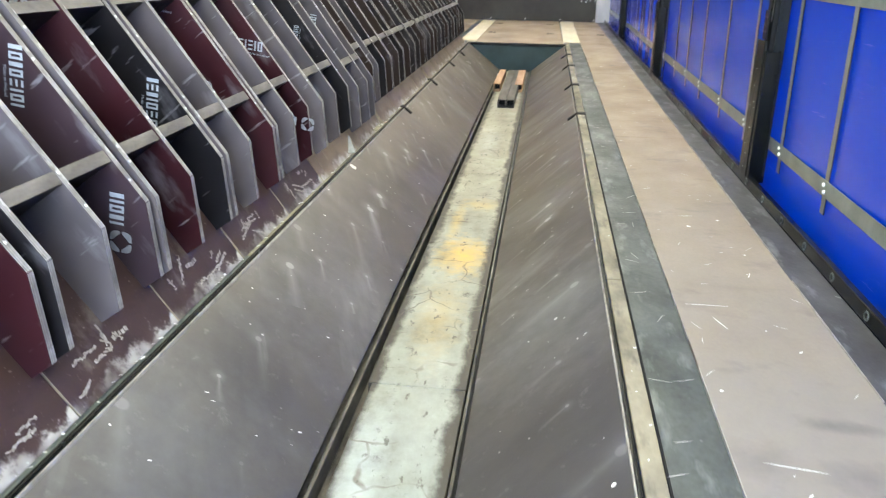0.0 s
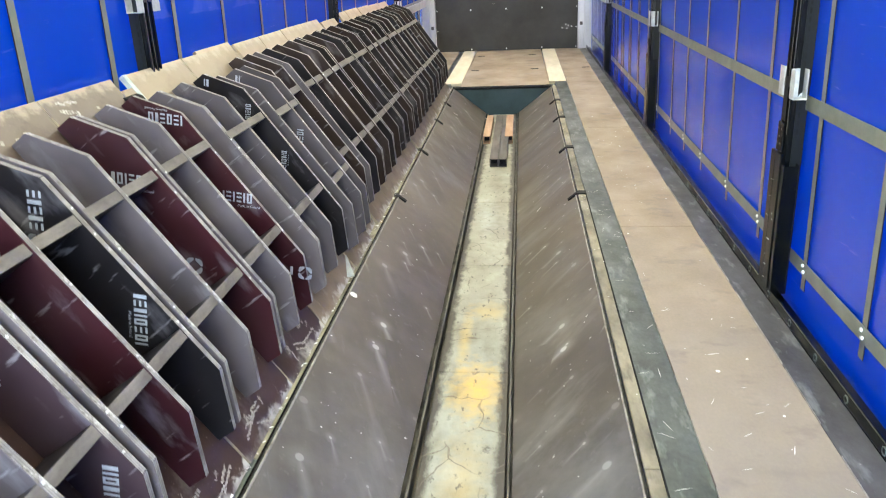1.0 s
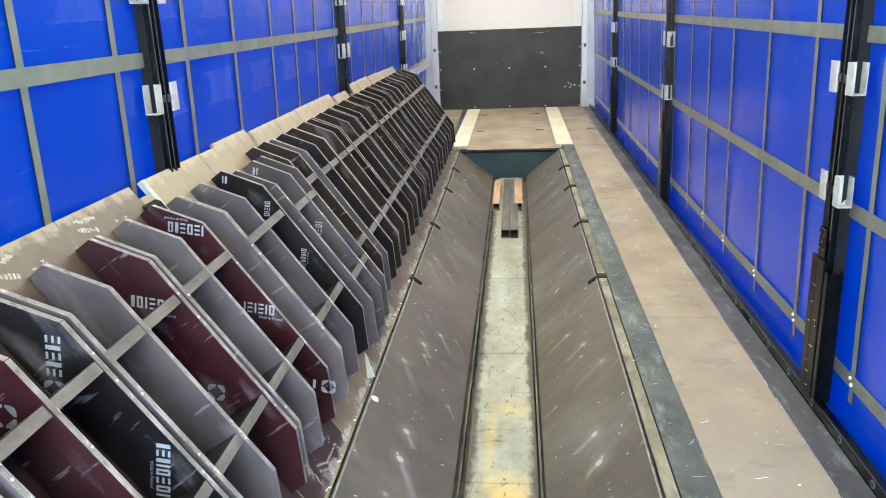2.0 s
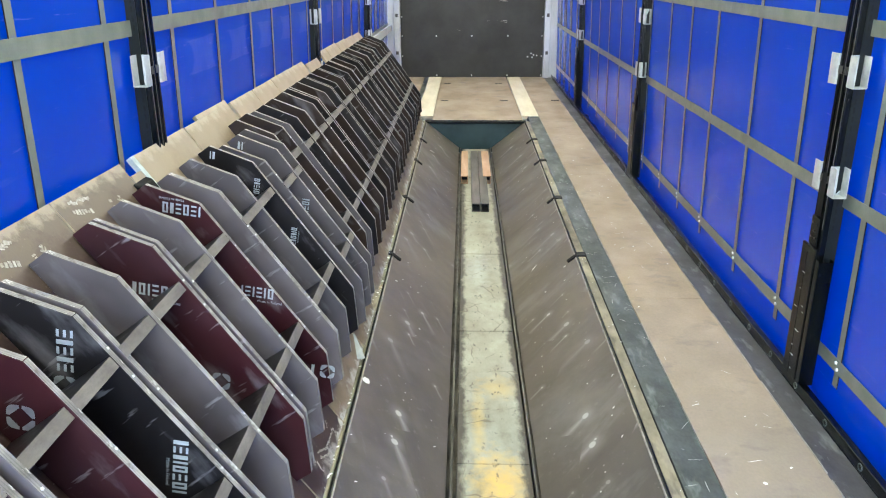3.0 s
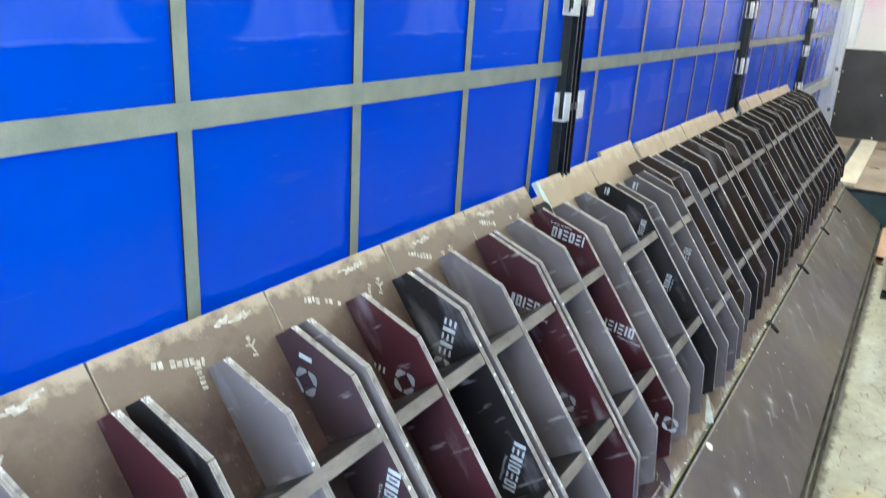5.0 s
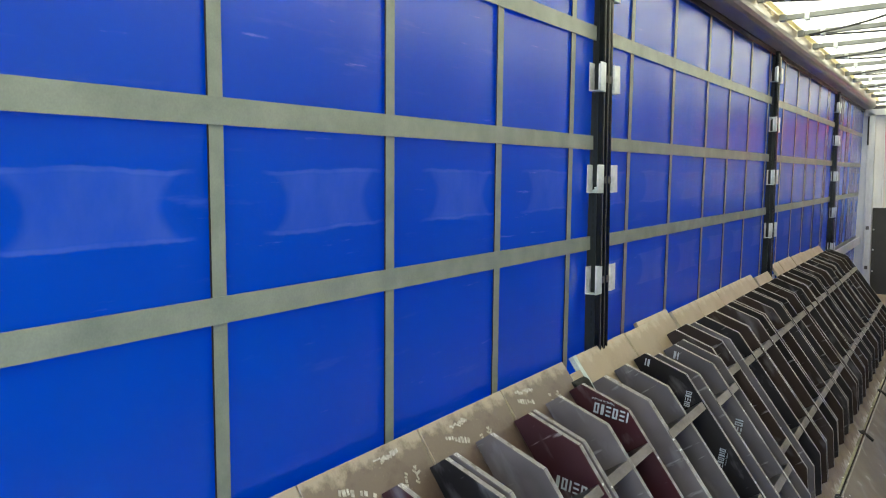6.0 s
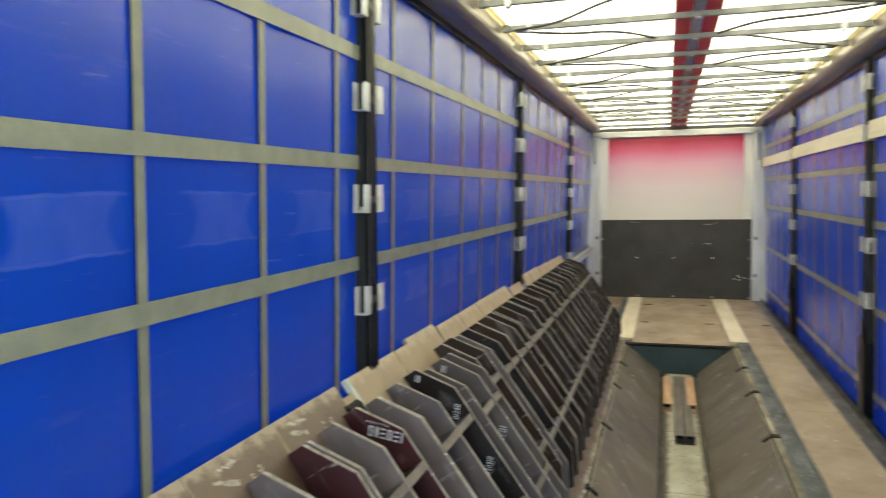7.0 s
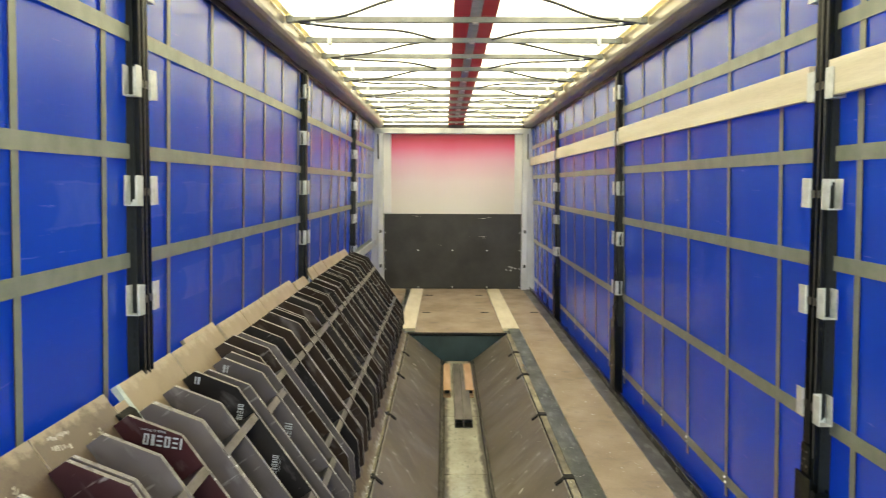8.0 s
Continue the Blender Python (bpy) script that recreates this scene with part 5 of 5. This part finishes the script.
cover(0.53, 0.963, ((0.545, "mauve"), (0.75, "red"), (0.945, "mauve")))
cover(0.967, 1.398, ((0.985, "black"), (1.18, "mauve"), (1.383, "red")), ((2, 0.337, 0.13, OVER, 2, 0.034),))
cover(1.403, 1.834, ((1.44, "black"), (1.628, "mauve"), (1.818, "plum")),
      ((2, 0.978, 0.028, 0, 0, 0.03), (2, 1.01, 0.07, UP, 1, 0.036), (2, 0.742, 0.14, DOWN, 8, 0.033), (2, 0.272, 0.072, UP, 5, 0.036), (2, 0.245, 0.036, 0, 0, 0.028)))
cover(1.839, 2.27, ((1.862, "mauve"), (2.055, "red"), (2.255, "black")),
      ((1, 0.862, 0.062, 0, 0, 0.029), (1, 0.9, 0.014, UP, 1, 0.034), (2, 0.848, 0.062, UP, 5, 0.037), (2, 0.834, 0.021, 0, 0, 0.026), (2, 0.585, 0.128, DOWN, 8, 0.035)))
cover(2.279, 2.704, ((2.298, "mauve"), (2.475, "mauve"), (2.687, "red")), ((2, 0.879, 0.019, H, 6, 0.036), (2, 0.523, 0.041, 0, 0, 0.027)))
cover(2.711, 3.147, ((2.728, "mauve"), (2.908, "mauve"), (3.088, "red")),
      ((2, 0.94, 0.158, OVER, 6, 0.036), (2, 0.627, 0.062, H, 6, 0.037), (2, 0.275, 0.1, OVER, 1, 0.034), (2, 0.228, 0.12, 0, 0, 0.026)))
cover(3.233, 3.7, ((3.272, "mauve"), (3.478, "slate"), (3.683, "black")),
      ((2, 0.895, 0.126, DOWN, 5, 0.023), (2, 0.56, 0.065, UP, 8, 0.023), (2, 1.06, 0.03, H, 2, 0.03)), True, drop=0.014, first=True, boards=((3.155, 3.2325, 1.15), (3.233, 3.738, LEN_U)))
cover(3.742, 4.135, ((3.812, "slate"), (3.998, "slate"), (4.122, "slate")), ((1, 1.06, 0.06, OVER, 2, 0.034), (1, 0.71, 0.115, DOWN, 4, 0.032)),
      True, foot=-0.54, drop=0.04)
cover(3.957, 4.372, ((4.152, "umber"), (4.352, "umber")), (), True, foot=-0.566, top=1.212)
FAR = (("slate", "black", "umber"), ("umber", "coal", "umber"), ("coal", "umber", "coal"), ("umber", "umber", "coal"))
for i, (y0, y1) in enumerate(((4.376, 4.762), (4.766, 5.166), (5.17, 5.6), (5.604, 6.045), (6.1, 6.5), (6.53, 6.965), (6.97, 7.44), (7.445, 7.91), (7.915, 8.38), (8.385, 8.86))):
    mid = (y0 + y1) / 2 + rng.uniform(-0.02, 0.02)
    films = FAR[0] if i == 0 else rng.choice(FAR)
    boards = ((6.53, 6.715, 1.08), (6.72, 6.965, 1.2)) if i == 5 else None
    cover(y0, y1, list(zip((y0 + 0.014, mid, y1 - 0.014), films)), (), True, 55.0 + rng.uniform(-0.15, 0.15), -0.545 + rng.uniform(-0.002, 0.002),
          1.172 if i == 4 else 1.2 - 0.008 * max(0, i - 6), boards=boards)

# ---------------------------------------------------------------- small things
# pale flakes of paint and dust on slopes and floor
fl = random.Random(11)
bm = bmesh.new()


def flake(p, n, s):
    t1 = n.orthogonal().normalized()
    t2 = n.cross(t1)
    k = fl.randrange(5, 8)
    a0 = fl.random() * 6
    st = fl.choice((0.25, 0.35, 0.5, 0.9))
    top = [bm.verts.new(p + n * 0.0025 + t1 * s * math.cos(a0 + 6.283 * i / k) * fl.uniform(0.7, 1) + t2 * s * st * math.sin(a0 + 6.283 * i / k) * fl.uniform(0.7, 1)) for i in range(k)]
    bm.faces.new(top)


for _ in range(190):
    y = fl.uniform(0.4, 8.9)
    sx = fl.choice((1, -1))
    f = fl.random()
    x = CX + sx * (W_BOT + 0.02 + f * (W_TOP - W_BOT - 0.03))
    z = Z_BOT + 0.016 + (x * sx - CX * sx - W_BOT - 0.012) / (W_TOP - W_BOT - 0.016) * (-Z_BOT - 0.02)
    n = Vector((-sx * 0.63, 0, 0.78)).normalized()
    flake(Vector((x, y, z)), n, fl.choice((0.003, 0.004, 0.004, 0.005, 0.008)))
for x, y, size in ((0.344, 5.14, 0.035), (0.289, 5.35, 0.008), (0.494, 4.87, 0.01), (0.541, 4.67, 0.01), (0.474, 4.7, 0.009), (0.373, 4.72, 0.01),
                   (0.533, 3.57, 0.011), (0.498, 3.17, 0.009), (0.501, 3.36, 0.009), (-0.422, 7.93, 0.05), (-0.469, 4.17, 0.01), (-0.36, 4.65, 0.012),
                   (-0.217, 3.36, 0.012), (-0.477, 4.6, 0.014), (-0.505, 3.49, 0.026), (-0.465, 2.88, 0.009)):
    sx = 1 if x > 0 else -1
    z = Z_BOT + 0.016 + (x * sx - CX * sx - W_BOT - 0.012) / (W_TOP - W_BOT - 0.016) * (-Z_BOT - 0.02)
    flake(Vector((x, y, z)), Vector((-sx * 0.63, 0, 0.78)).normalized(), size)
for _ in range(50):
    flake(Vector((fl.uniform(0.76, 1.09), fl.uniform(0.8, 9), 0.001)), Vector((0, 0, 1)), fl.choice((0.005, 0.006, 0.01)))
for _ in range(260):
    y = fl.uniform(0.3, 5.0) if fl.random() < 0.8 else fl.uniform(5.0, 8.9)
    flake(Vector((-0.535 - abs(fl.gauss(0, 0.018)), y, 0.004 + 0.003 * fl.random())), Vector((fl.uniform(-.2, .2), fl.uniform(-.2, .2), 1)).normalized(), fl.choice((0.003, 0.004, 0.006, 0.009)))
for _ in range(40):
    flake(Vector((fl.uniform(0.572, 0.612), fl.uniform(0.5, 8.8), 0.003)), Vector((0, 0, 1)), fl.choice((0.003, 0.004, 0.006)))


def scratch(x, y, ang, length, w):
    d = Vector((math.cos(ang), math.sin(ang), 0))
    e = Vector((-d.y, d.x, 0)) * w
    p = Vector((x, y, 0.0035))
    bm.faces.new([bm.verts.new(q) for q in (p - d * length / 2, p - d * length / 4 - e, p + d * length / 2, p + d * length / 4 + e)])


for x, y, a, ln in ((0.83, 2.16, 0.0, 0.13), (0.845, 2.05, 1.9, 0.08), (0.86, 1.45, -0.15, 0.12), (0.9, 2.95, 0.2, 0.06), (1.0, 2.4, 1.2, 0.05), (0.8, 3.3, 0.3, 0.04)):
    scratch(x, y, a, ln, 0.0022)
for _ in range(40):
    scratch(fl.uniform(0.76, 1.1), fl.uniform(0.8, 7), fl.uniform(0, 3.1), fl.uniform(0.015, 0.05), 0.001)
for _ in range(40):
    scratch(fl.uniform(0.63, 0.74), fl.uniform(0.8, 7), fl.uniform(0, 3.1), fl.uniform(0.02, 0.07), 0.0012)
bmesh.ops.recalc_face_normals(bm, faces=bm.faces)
flakes = part("paint_flakes", bm, M_FLAKE)
tagged(flakes, "scattered white paint flakes on the slopes and floor", "debris", kind="stuff")

# loose bent metal strip at the well's edge
strip = thing("metal_strip", "loose pale bent metal strip at the well edge", "metal strip", at=pose(-0.59, 3.70, 0.0))
bm = bmesh.new()
bmesh.ops.create_cube(bm, size=1.0, matrix=Matrix.Translation((0, 0, 0.052)) @ Matrix.Rotation(radians(-64), 4, "Z") @ Matrix.Rotation(radians(20), 4, "Y") @ Matrix.Diagonal((0.22, 0.05, 0.004, 1)))
bmesh.ops.bevel(bm, geom=list(bm.edges), offset=0.0012, segments=1, affect="EDGES")
part("flange", bm, M_STRIP, strip)
bm = bmesh.new()
bmesh.ops.create_cube(bm, size=1.0, matrix=Matrix.Translation((-0.022, -0.014, 0.03)) @ Matrix.Rotation(radians(-64), 4, "Z") @ Matrix.Rotation(radians(20), 4, "Y") @ Matrix.Diagonal((0.22, 0.004, 0.045, 1)))
part("flange", bm, M_STRIP, strip)

# black wedge stuck between two covers
wedge = thing("rubber_wedge", "black rubber wedge stuck between two leaning covers", "wedge", at=pose(-0.545, 3.15, 0.003, 0, -35, 0))
part("wedge_body", prism([(0.001, 1.03), (0.014, 1.03), (0.016, 1.105), (0.001, 1.125)], -0.03, 0.078, 0.003), M_BLACK, wedge)
